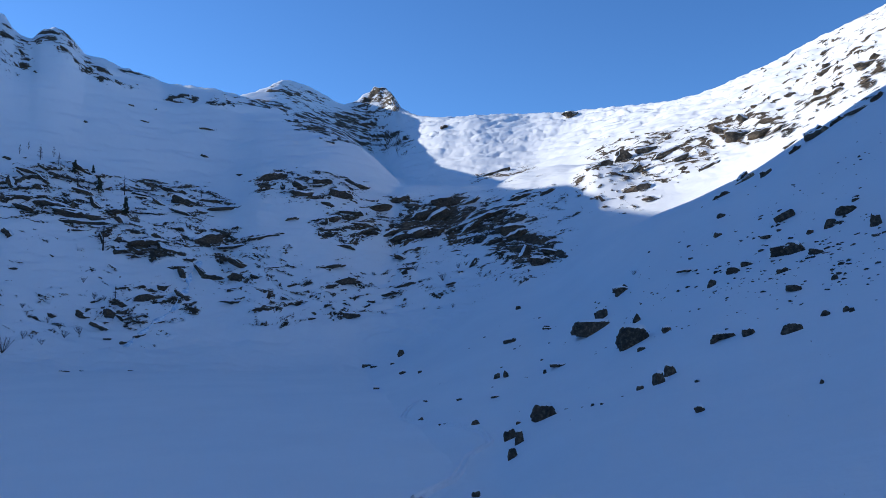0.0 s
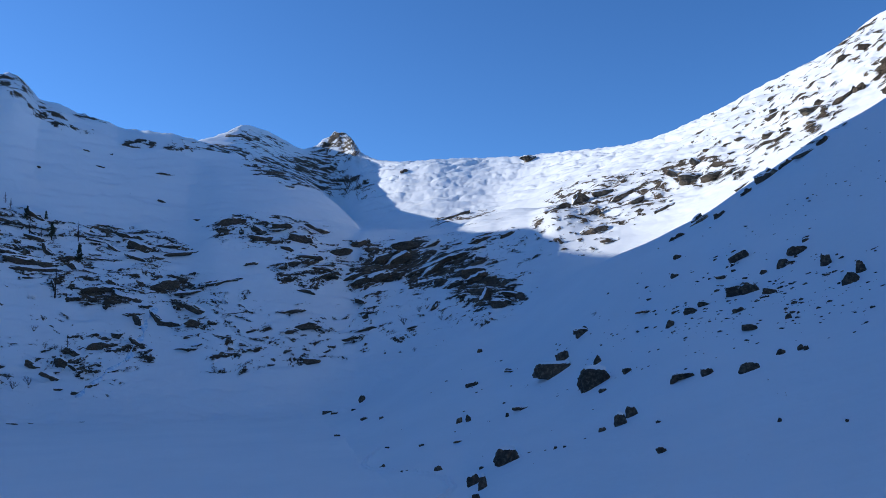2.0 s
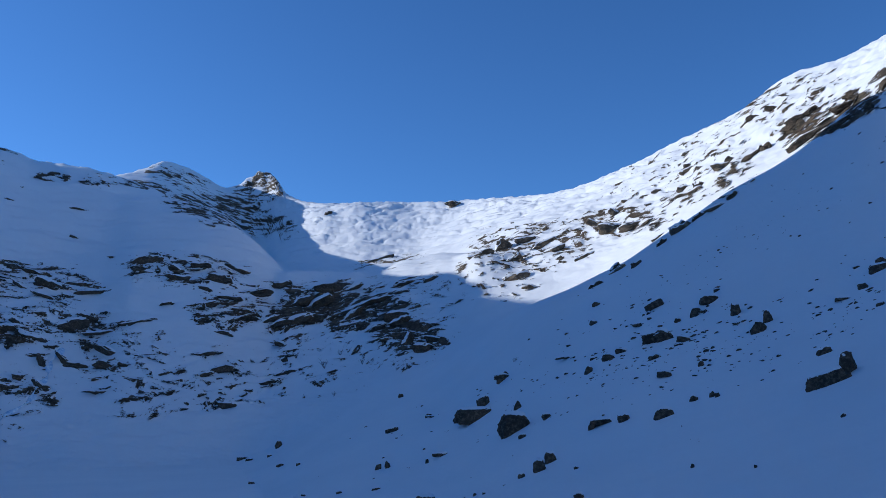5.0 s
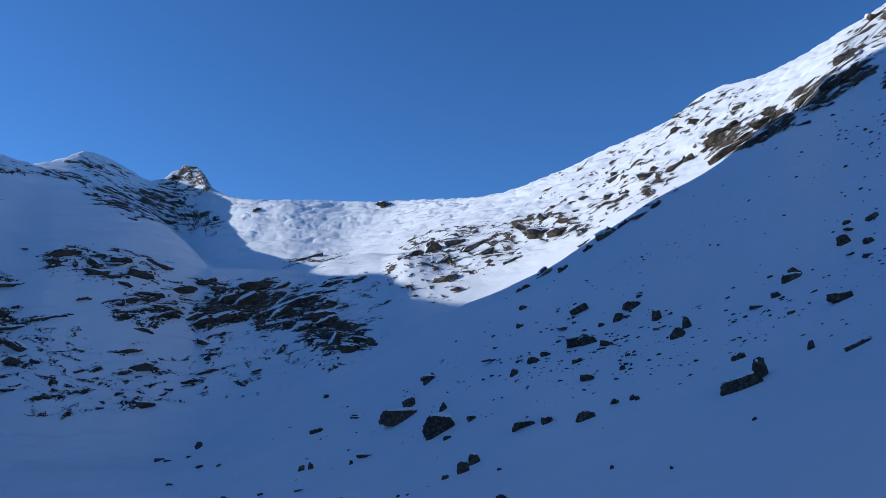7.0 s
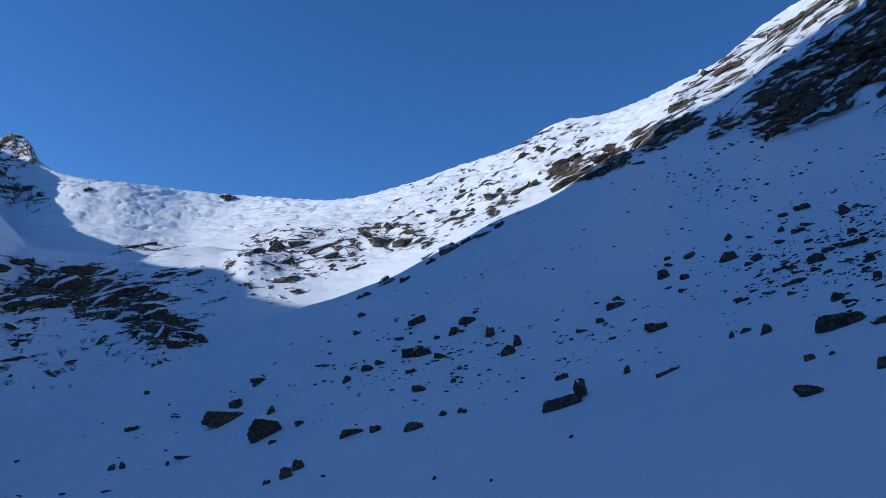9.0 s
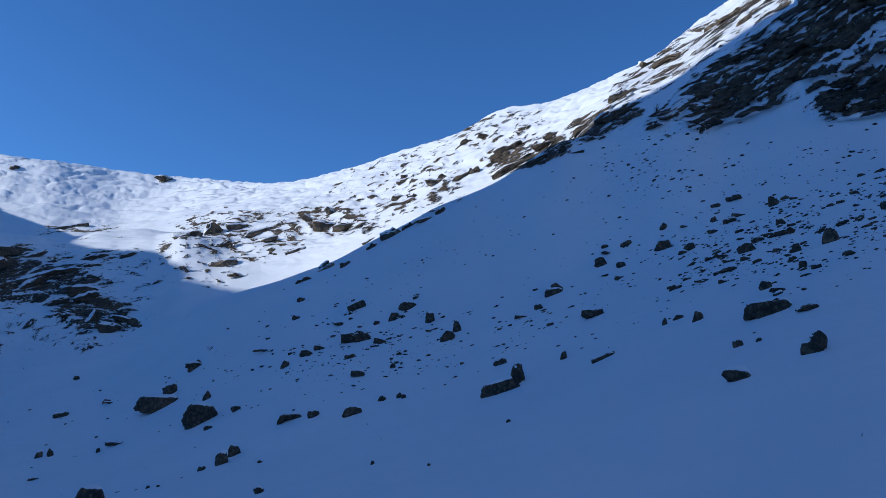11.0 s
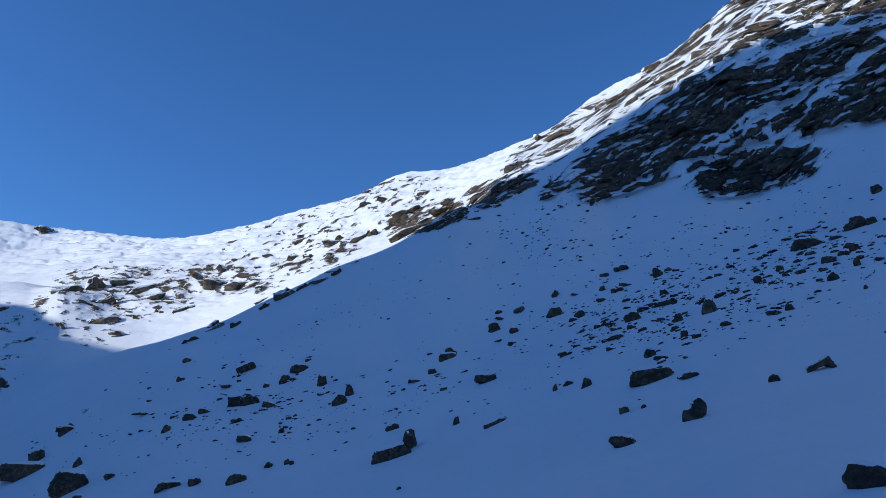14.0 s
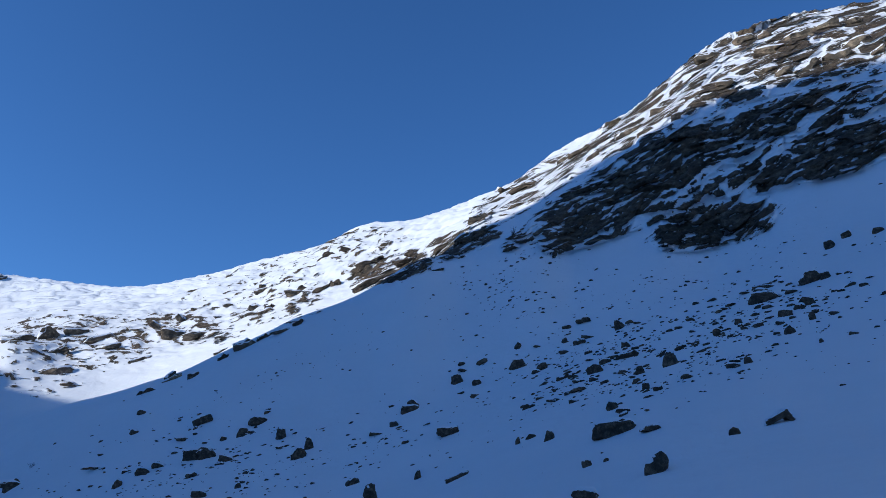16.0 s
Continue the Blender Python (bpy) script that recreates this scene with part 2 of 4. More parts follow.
def fbm(x, y, octaves=4, seed=0, gain=0.5, ridged=False):
    s, a = np.zeros_like(x), 1.0
    for k in range(octaves):
        q = gnoise(x * 2.03 ** k + 17.3 * k, y * 2.03 ** k - 9.1 * k, seed + k)
        s += a * (0.5 - np.abs(q) * 1.4 if ridged else q)
        a *= gain
    return s


def worley(x, y, seed=0):
    """Cells: a random value of the nearest one, how far its edge is, where in it a place lies, and two more random values."""
    i, j = np.floor(x).astype(np.int64), np.floor(y).astype(np.int64)
    f1, f2 = np.full(x.shape, 9.0), np.full(x.shape, 9.0)
    val, wx, wy, sx, sy = (np.zeros(x.shape) for _ in range(5))
    for di in (-1, 0, 1):
        for dj in (-1, 0, 1):
            a, b = rand2(i + di, j + dj, seed) / 4294967296.0, rand2(i + di, j + dj, seed + 7) / 4294967296.0
            d = np.hypot(i + di + a - x, j + dj + b - y)
            closer = d < f1
            f2 = np.where(closer, f1, np.minimum(f2, d))
            h = rand2(i + di, j + dj, seed + 13)
            val = np.where(closer, h / 4294967296.0, val)
            wx, wy = np.where(closer, x - i - di - a, wx), np.where(closer, y - j - dj - b, wy)
            sx, sy = np.where(closer, (h & 255) / 255.0, sx), np.where(closer, (h >> 8 & 255) / 255.0, sy)
            f1 = np.minimum(f1, d)
    return val, f2 - f1, wx, wy, sx, sy


def step(a, b, x):
    t = np.clip((x - a) / (b - a), 0, 1)
    return t * t * (3 - 2 * t)


AZ = np.concatenate([np.arange(-180, -125, 2.0), np.arange(-125, -60, 1.0), np.arange(-60, -32, 0.4), np.arange(-32, 78, 0.104), np.arange(78, 180.01, 2.0)])
COUNTS = [2, 8, 22, 40, 50, 90, 140, 180, 100, 40, 110, 10, 8]  # rows between one ring and the next


def ring_curve(ring, col):
    a = np.array(sorted(ring), float)
    a = np.vstack([a, [a[0, 0] + 360, a[0, 1], a[0, 2]]])
    return pchip(a[:, 0], a[:, col], AZ)


n_az = len(AZ)
ring_r = [np.zeros(n_az), np.full(n_az, 6.0)]
ring_z = [np.full(n_az, EYE - 1.65), np.full(n_az, EYE - 1.75)]
for ring in RINGS:
    r, e = ring_curve(ring, 1), ring_curve(ring, 2)
    ring_r.append(r)
    ring_z.append(EYE + r * np.tan(np.radians(e)))
ring_r += [ring_r[-1] * 1.5, np.full(n_az, 4800.0)]
ring_z += [ring_z[-1] * 0.55, np.full(n_az, 40.0)]
ring_r, ring_z = np.array(ring_r), np.array(ring_z)

rows_r, rows_c = [], []
for k, c in enumerate(COUNTS):
    for i in range(c + (k == len(COUNTS) - 1)):
        f = i / c
        rows_r.append(ring_r[k] * (1 - f) + ring_r[k + 1] * f)
        rows_c.append(k + f)
R, ROW = np.array(rows_r).T, np.array(rows_c)  # (bearing, row)
Z = np.empty_like(R)
for a in range(n_az):
    Z[a] = pchip(ring_r[:, a], ring_z[:, a], R[a])
SA, CA = np.sin(np.radians(AZ))[:, None], np.cos(np.radians(AZ))[:, None]
X, Y = R * SA, R * CA
EL = np.degrees(np.arctan2(Z - EYE, R))
BEAR = np.broadcast_to(AZ[:, None], R.shape)

# ---- rocky ground ----
# bearing, elevation, length, thickness, tilt (degrees) and share of bare rock
ROCKY_CLIFFS = [
    (-25.7, 8.33, 9.32, 4.05, -7, 0.42),
    (-19.3, 8.52, 8.15, 2.7, -3, 0.42),
    (-18.3, 5.65, 11.57, 2.73, -2, 0.44),
    (-20.9, 1.35, 8.29, 3.43, 13, 0.3),
    (-9.6, 9.9, 8.61, 2.21, -1, 0.4),
    (-5.1, 7.56, 9.15, 3.26, 6, 0.46),
    (-1.0, 7.59, 6.97, 2.46, 23, 0.76),
    (3.1, 7.2, 6.6, 2.1, 19, 0.62),
    (6.2, 5.3, 5.6, 2.2, -1, 0.6),
    (-10.7, 3.23, 12.57, 4.42, -10, 0.27),
    (-8.1, 1.43, 11.63, 2.43, 9, 0.28),
    (2.7, 6.35, 14.99, 7.77, 15, 0.24),
    (-25.2, 0.94, 12.18, 7.37, -31, 0.1),
]
ROCKY_SUNNY = [
    (14.9, 11.68, 8.7, 3.53, 3, 0.4),
    (21.9, 13.29, 6.53, 1.87, -2, 0.42),
    (27.2, 15.99, 6.82, 4.24, 10, 0.27),
    (-4.8, 15.9, 4.2, 2.2, 20, 0.46),
    (4.6, 11.09, 4.73, 0.73, 8, 0.45),
    (11.9, 9.43, 6.65, 2.4, -10, 0.2),
    (25.4, 16.76, 10.23, 3.21, 20, 0.12),
]
ROCKY_PEAKS = [
    (-12.8, 15.55, 3.69, 0.7, -4, 0.5),
    (-6.8, 14.09, 8.89, 2.47, -11, 0.5),
    (-9.9, 15.95, 3.99, 0.86, -19, 0.34),
    (-29.5, 17.22, 3.19, 2.56, -48, 0.4),
    (-26.7, 18.46, 2.13, 0.91, 20, 0.44),
    (-24.9, 16.92, 3.5, 1.21, -23, 0.4),
    (-21.6, 16.95, 2.99, 0.59, -5, 0.46),
    (-22.3, 16.04, 1.89, 0.44, -6, 0.36),
    (-18.7, 15.56, 2.15, 0.52, 0, 0.44),
    (-15.7, 15.51, 2.54, 0.92, 4, 0.44),
    (-10.8, 16.45, 4.4, 1.0, -8, 0.42),
    (-27.0, 18.2, 4.0, 1.3, -12, 0.42),
    (-4.7, 16.5, 2.0, 1.1, 0, 0.6),
]
ROCKY_FACE = [
    (32.7, 20.38, 8.73, 2.03, 10, 0.3),
    (35.8, 18.73, 6.45, 2.04, 15, 0.65),
    (41.5, 20.82, 5.57, 1.85, 21, 0.68),
    (54.9, 24.58, 17.16, 4.42, 26, 0.82),
    (67.1, 28.01, 10.33, 2.6, 3, 0.76),
    (68.9, 25.13, 8.95, 2.95, 6, 0.84),
    (60.1, 21.39, 8.24, 3.01, 8, 0.8),
    (63.8, 24.24, 6.49, 2.25, 8, 0.74),
    (54.6, 22.42, 12.6, 1.9, 18, 0.64),
    (65.8, 26.03, 9.24, 1.61, 6, 0.52),
    (68.8, 29.64, 7.58, 1.24, 1, 0.22),
    (47.3, 25.01, 10.61, 2.51, 30, 0.56),
    (56.1, 29.14, 10.21, 3.47, 30, 0.62),
    (66.9, 32.04, 15.18, 5.3, 4, 0.7),
    (46.0, 21.21, 3.59, 1.06, 29, 0.62),
]
DENSE = np.zeros_like(R)
TILT = np.zeros_like(R)
for a, e, length, thick, tilt, share in ROCKY_CLIFFS + ROCKY_SUNNY + ROCKY_PEAKS + ROCKY_FACE:
    da, de = (BEAR - a) * math.cos(radians(e)), EL - e
    c, s = math.cos(radians(tilt)), math.sin(radians(tilt))
    u, v = (da * c + de * s) / (0.5 * length), (de * c - da * s) / (0.5 * thick)
    d = np.maximum(np.abs(u) ** 2.5 + np.abs(v) ** 2.5, 1e-6)
    w = share * (1 - step(0.45, 1.5, d)) * (ROW[None, :] > 4)
    TILT = np.where(w > DENSE, tilt, TILT)
    DENSE = np.maximum(DENSE, w)
FACING = step(38, 46, BEAR) * (ROW[None, :] > 5.8)
TILT = np.where(FACING > 0.5, 15.0, np.clip(TILT, -24, 24))
# beds of rock: streaks along the dip
tu, tv = 400 * np.radians(BEAR), Z.copy()
tc, ts = np.cos(np.radians(TILT)), np.sin(np.radians(TILT))
bu, bv = tu * tc + tv * ts, tv * tc - tu * ts
wob = fbm(tu / 25, tv / 25, 3, 11)
bv = bv + 2.5 * wob
HIGH = np.maximum((BEAR < 8) * step(12.0, 13.0, EL), (BEAR > 9) * (BEAR < 44) * step(0.0, 1.0, EL - np.interp(AZ, [9, 14, 18.6, 24.2, 29, 33.2, 38.8, 44], [8, 7.8, 9, 11.8, 14.6, 16.7, 19.8, 22])[:, None]))  # the far peaks and the sunny slope
streak = 0.65 * fbm(bu / 9, bv / 3.0, 4, 21, 0.6) + 0.4 * fbm(tu / 26, tv / 22, 3, 31)
streak = np.where(HIGH > 0.5, 0.85 * fbm(tu / 5.5, tv / 3.6, 4, 22, 0.6) + 0.35 * fbm(tu / 20, tv / 12, 2, 32), streak)
ROCK = np.where(DENSE > 0.01, 0.5 + (DENSE - 0.5) * 1.15 + 0.62 * streak, -0.2)
ROCK = np.where(EL < -2.0, -0.2, ROCK)
# blocks between joints
block, crack, block_x, block_y, slope_x, slope_y = worley(bu / 17 + 0.35 * wob, bv / 9 + 0.35 * wob, 91)
block_s, crack_s, small_x, small_y, _, _ = worley(bu / 6, bv / 3.4, 95)
facet = (block - 0.5) + 1.3 * ((slope_x - 0.5) * block_x + (slope_y - 0.5) * block_y)
# ledges along the beds: a wall, and snow on the tread above it
saw = (bv / 7.5 + 0.4 * fbm(bu / 38, bv / 14, 3, 62)) % 1.0
saw_s = (bv / 2.9 + 0.45 * fbm(bu / 16, bv / 6, 3, 63)) % 1.0
tread = np.exp(-((saw - 0.93) / 0.08) ** 2) * step(-0.15, 0.3, fbm(bu / 22, bv / 7, 3, 64))
tread_s = np.exp(-((saw_s - 0.9) / 0.13) ** 2) * step(-0.05, 0.35, fbm(bu / 12, bv / 4, 3, 65))
wall = FACING * step(0.2, 0.45, DENSE)
banded = 0.46 + (DENSE - 0.5) * 1.4 + 0.3 * fbm(bu / 18, bv / 9, 4, 66, 0.55) + 0.35 * (block_s - 0.5) + 0.3 * (block - 0.5) - 0.85 * small_y - 0.5 * block_y - 0.5 * tread - 0.3 * tread_s - 0.7 * (1 - step(0.02, 0.1, np.abs(fbm(bu / 55, bv / 30, 3, 70)))) * (DENSE < 0.79)
ROCK = ROCK + (1 - wall) * (0.35 * (block_s - 0.5) - 0.28 * small_y - 0.15 * block_y - 0.2 * tread_s)
ROCK = ROCK * (1 - wall) + wall * banded
# crags of the crest: big joint-bounded blocks with snow couloirs between them
cu, cv = 0.92 * tu + 0.39 * tv, 0.92 * tv - 0.39 * tu
crag_b, couloir, crag_x, crag_y, crag_sx, crag_sy = worley(cu / 22 + 0.4 * wob, cv / 16 + 0.3 * wob, 93)
crest_side = step(-0.4, 0.5, EL - np.interp(AZ, [42, 46, 50, 54, 60, 67, 73], [21.2, 22.9, 25.2, 26.8, 29.1, 29.5, 29.4])[:, None])
crag = wall * crest_side
crag_rock = 0.52 + (DENSE - 0.5) * 1.2 + 0.5 * (crag_b - 0.42) + 0.28 * (block_s - 0.5) - 0.3 * small_y - 0.4 * crag_y + 0.22 * fbm(tu / 9, tv / 9, 3, 67) - 1.1 * (1 - step(0.06, 0.27, couloir)) * step(-0.5, -0.1, fbm(tu / 30, tv / 30, 2, 68)) - 0.35 * (1 - step(0.0, 0.12, crack_s)) - 0.3 * tread
ROCK = ROCK * (1 - crag) + crag * crag_rock
STREAKY = 1.6 - 0.8 * HIGH - 0.9 * wall - 0.25 * crag
ROCK = np.clip(ROCK, -0.3, 1.2)

BASE = Z.copy()
# relief: broad swells, hummocks in the upper basin, rock standing proud of the snow
far = step(150, 500, R)
Z = Z + fbm(X / 70, Y / 70, 4, 3) * (0.25 + 1.9 * far) * step(8, 60, R)
basin = step(-8, -3.5, BEAR) * (1 - step(20, 30, BEAR)) * step(9.6, 10.6, ROW)[None, :] * (1 - step(11, 11.9, ROW))[None, :]
humps = fbm(tu / 34, tv / 16, 4, 41, 0.5)
part_az, part_row = np.flatnonzero((AZ > -8) & (AZ < 31)), np.flatnonzero((ROW > 9.5) & (ROW < 12))
some = np.ix_(part_az, part_row)
sway = fbm(tu[some] / 18, tv[some] / 12, 3, 47)
_, seam, dome_x, dome_y, _, _ = worley(tu[some] / 15 + 1.1 * sway, tv[some] / 9 - 0.9 * sway, 97)
billow = np.zeros_like(Z)
billow[some] = 3.6 * (0.5 - 1.6 * (dome_x ** 2 + dome_y ** 2)) - 0.8 * (1 - step(0.0, 0.15, seam)) + 1.5 * fbm(tu[some] / 17, tv[some] / 6, 3, 43, 0.5, True)
Z = Z + basin * (4.0 * humps + 0.7 * fbm(tu / 10, tv / 4, 2, 42) - 2.0 * fbm(tu / 37, tv / 15, 2, 44, 0.5, True) + billow * step(-5, -1, BEAR))
sunny = step(8, 14, BEAR) * (1 - step(40, 46, BEAR)) * step(7.2, 8.2, ROW)[None, :] * (1 - step(11, 11.9, ROW))[None, :]
Z = Z + sunny * (1 - basin) * (2.3 * fbm(tu / 24, tv / 14, 4, 45, 0.5) + 1.1 * fbm(tu / 7, tv / 5, 2, 46))
spur = (1 - step(-6, 4, BEAR)) * step(8, 8.5, ROW)[None, :] * (1 - step(9.8, 10, ROW))[None, :]
Z = Z + spur * 1.3 * fbm((tu + 0.8 * tv) / 60, (tv - 0.3 * tu) / 9, 4, 48, 0.55)
bank = np.exp(-((ROW[None, :] - 7.03) / 0.03) ** 2) * (1 - step(-8, -5, BEAR)) * step(-40, -32, BEAR)
Z = Z + bank * (0.9 + 0.7 * fbm(tu / 20, tu * 0, 3, 49))
cliff = (1 - step(5, 13, BEAR)) * step(6.3, 7, ROW)[None, :] * (1 - step(8, 9, ROW))[None, :]
Z = Z + cliff * (1.6 * fbm(tu / 30, tv / 9, 4, 51, 0.55))
# rock stands out of the slope, towards the valley: ledges and blocks along the beds
OUT = step(0.3, 0.75, ROCK) * np.where(FACING > 0.5, 1.6, 1.2) * (0.8 + 0.5 * wob)
face = FACING * step(0.2, 0.5, DENSE)
saw = (bv / 6.5 + 0.7 * wob) % 1.0
stout = step(0.3, 0.6, ROCK) * (1 - FACING)
OUT = OUT + stout * (2.2 * facet + 0.8 * block_s + 1.1 * saw * (1 - step(0.85, 1.0, saw)))
OUT = OUT + face * (1 - crag) * (3.2 * facet + 1.0 * block_s + 2.3 * saw * (1 - step(0.86, 1.0, saw)) + 0.8 * saw_s * (1 - step(0.82, 1.0, saw_s)) + 0.9 * fbm(bu / 12, bv / 6, 4, 61, 0.55))
OUT = OUT + crag * (8.0 * ((crag_b - 0.5) + 1.2 * ((crag_sx - 0.5) * crag_x + (crag_sy - 0.5) * crag_y)) - 1.6 * (1 - step(0.0, 0.2, couloir)) + 1.6 * facet + 0.8 * block_s + 1.0 * fbm(tu / 8, tv / 8, 4, 69, 0.55))
# crags on the skyline and the summits
crest = np.exp(-((ROW[None, :] - 11.0) / 0.10) ** 2)
left_crest = np.exp(-((ROW[None, :] - 9.0) / 0.1) ** 2) * step(-33, -32, BEAR) * (1 - step(-14, -11, BEAR))
Z = Z + left_crest * 2.2 * fbm(tu / 8, tu * 0, 3, 72, 0.6, True)
Z = Z + crest * np.where(BEAR < 6, R / 450, 1) * (1.3 * fbm(tu / 9, R / 30, 3, 71, 0.6) * (1 + 2.0 * step(44, 50, BEAR)))
summit = np.exp(-((BEAR + 4.8) / 1.8) ** 2) + 0.7 * np.exp(-((BEAR + 10.8) / 3.4) ** 2)
Z = Z + summit * step(10.3, 10.9, ROW)[None, :] * 13.0 * fbm(tu / 16, tv / 16, 5, 81, 0.55, True) * (1 - step(11.0, 11.3, ROW))[None, :]
Z = Z + FACING * step(48, 52, BEAR) * step(9.6, 10.6, ROW)[None, :] * (1 - step(11.1, 11.8, ROW))[None, :] * (6.0 * (block - 0.5) + 2.0 * (block_s - 0.5))
Z = Z + (1 - step(120, 200, R)) * step(8, 40, R) * (0.16 * fbm(X / 9, Y / 14, 3, 101) + 0.04 * fbm(X / 2.5, Y / 2.5, 2, 102))
# hold the skyline and the crests at their mean height
for row, half in ((9.0, 0.7), (11.0, 1.6)):
    reach = 0.35 + (2.05 * step(2, 22, BEAR) if row == 11 else 0)
    near = (ROW[None, :] > row - reach) & (ROW[None, :] < row + 0.35)
    top = np.max(np.where(near, (Z - EYE) / np.maximum(R, 1), -9), axis=1)
    want = np.max(np.where(near, (BASE - EYE) / np.maximum(R, 1), -9), axis=1)
    gap = top - want
    width = 25
    soft_gap = gap
    for _ in range(3):
        soft_gap = np.convolve(np.pad(soft_gap, width, mode="edge"), np.ones(2 * width + 1) / (2 * width + 1), "valid")
    Z = Z - (soft_gap[:, None] * R) * np.exp(-((ROW[None, :] - row) / half * 1.3) ** 2) * ((BEAR > (-62 if row == 9 else -33)) & (BEAR < 77))
# no swell rises above the ragged line of the crests
crests = (ROW[None, :] > 8.6) & (ROW[None, :] < 11.4)
slope = (Z - EYE) / np.maximum(R, 1)
limit = np.max((ring_z[9:12] - EYE) / ring_r[9:12], axis=0)
limit = limit + np.radians((0.07 + 0.1 * step(46, 52, AZ) + 0.1 * np.exp(-((AZ + 4.8) / 1.8) ** 2) + 0.06 * step(14, 18, -AZ)) * fbm(AZ / 0.7, AZ * 0 + 3.3, 4, 73, 0.6))
lift = np.maximum(limit - np.max(np.where(crests, slope, -9), axis=1), 0)
lift = np.convolve(np.pad(lift, 4, mode="edge"), np.ones(9) / 9, "valid")
top_row = np.where(AZ < -14.3, 9.0, 11.0)[:, None]
seen = ((AZ > -33) & (AZ < 77))[:, None]
slope = slope + seen * lift[:, None] * np.exp(-((ROW[None, :] - top_row) / 0.3) ** 2)
soft = 0.0011
capped = limit[:, None] - soft * np.logaddexp(0, -(slope - limit[:, None]) / soft)
Z = np.where(seen & (ROW[None, :] > 8.0), EYE + capped * R, Z)
SHRINK = 1 - OUT / np.maximum(R, 60)
R, Z = R * SHRINK, EYE + (Z - EYE) * SHRINK
X, Y = R * SA, R * CA
EL = np.degrees(np.arctan2(Z - EYE, np.maximum(R, 0.1)))

# ---- ground mesh ----
def sheet(name, x, y, z, rock, bed, streaky, material):
    n, m = x.shape
    me = bpy.data.meshes.new(name)
    idx = np.arange(n * m).reshape(n, m)
    quads = np.stack([idx[:-1, :-1], idx[:-1, 1:], idx[1:, 1:], idx[1:, :-1]], -1)[..., ::-1].reshape(-1, 4)
    co = np.stack([x, y, z], -1).reshape(-1, 3)
    me.vertices.add(len(co))
    me.vertices.foreach_set("co", co.astype(np.float32).ravel())
    me.loops.add(quads.size)
    me.loops.foreach_set("vertex_index", quads.astype(np.int32).ravel())
    me.polygons.add(len(quads))
    me.polygons.foreach_set("loop_start", np.arange(0, quads.size, 4, dtype=np.int32))
    me.polygons.foreach_set("use_smooth", np.ones(len(quads), bool))
    me.update(calc_edges=True)
    me.attributes.new("rock", "FLOAT", "POINT").data.foreach_set("value", rock.astype(np.float32).ravel())
    me.attributes.new("streaky", "FLOAT", "POINT").data.foreach_set("value", streaky.astype(np.float32).ravel())
    me.attributes.new("bed", "FLOAT_VECTOR", "POINT").data.foreach_set("vector", bed.astype(np.float32).ravel())
    me.materials.append(material)
    return new(name, me)


ground = tagged(sheet("ground", X, Y, Z, ROCK, np.stack([bu, bv, 0 * bu], -1), STREAKY, MAT_MOUNTAIN), "snow-covered alpine valley with dark rock bands", "mountain", kind="structure")

# ---- lake ----
bm = bmesh.new()
bmesh.ops.create_grid(bm, x_segments=40, y_segments=40, size=1)
for v in bm.verts:
    v.co = (-250 + 300 * v.co.x, 220 + 260 * v.co.y, 0.0)
me = bpy.data.meshes.new("lake")
bm.to_mesh(me)
bm.free()
me.materials.append(MAT_SNOW)
lake = tagged(new("lake", me), "frozen mountain lake under smooth snow", "lake", kind="structure")

# ---- rocks ----
# outcrops: bearing, elevation, length, thickness, tilt in degrees, seen from the standing place
# boulders and stones: bearing, elevation of the foot, width, height in degrees
OUTCROPS_WEST_UPPER = [
    (-29.3, 10.57, 0.54, 0.21, -11), (-27.6, 9.73, 2.28, 0.25, -15), (-27.2, 10.19, 0.82, 0.18, -29), (-28.3, 9.59, 1.02, 0.18, -32),
    (-27.1, 9.32, 1.13, 0.22, -38), (-29.0, 8.89, 1.4, 0.43, -73), (-28.2, 7.51, 1.33, 0.33, -22), (-26.6, 7.9, 2.29, 0.44, -6),
    (-24.9, 7.21, 3.65, 0.82, -5), (-24.3, 6.76, 4.38, 0.37, -1), (-24.7, 8.73, 1.52, 0.33, -14), (-24.8, 10.17, 1.51, 0.3, -27),
    (-22.4, 6.93, 0.88, 0.38, -45), (-24.9, 6.22, 1.4, 0.18, 3), (-29.1, 5.78, 0.94, 0.43, -29), (-23.8, 7.89, 1.42, 0.53, -33),
    (-23.8, 9.15, 0.76, 0.38, 53),
]
OUTCROPS_WEST_MIDDLE = [
    (-23.5, 5.55, 1.46, 0.33, -73), (-22.3, 4.9, 1.02, 0.46, 7), (-20.8, 5.53, 2.6, 0.54, 0), (-20.0, 5.92, 1.03, 0.51, -32),
    (-18.6, 5.12, 2.6, 0.7, -20), (-16.9, 5.89, 2.35, 0.79, 13), (-17.8, 4.54, 1.08, 0.47, -3), (-26.4, 4.49, 0.42, 0.18, -35),
    (-20.7, 9.81, 2.78, 0.23, -5), (-18.8, 9.13, 2.45, 0.42, -16), (-18.2, 8.42, 1.83, 0.7, -23), (-16.6, 8.61, 2.18, 0.35, 0),
    (-19.8, 8.27, 1.61, 0.31, -31), (-18.6, 7.74, 1.46, 0.31, -17), (-15.0, 8.22, 3.36, 0.31, 6), (-14.5, 5.52, 3.56, 0.27, 7),
    (-12.9, 6.18, 2.85, 0.32, 9), (-21.1, 8.81, 1.55, 0.27, -11),
]
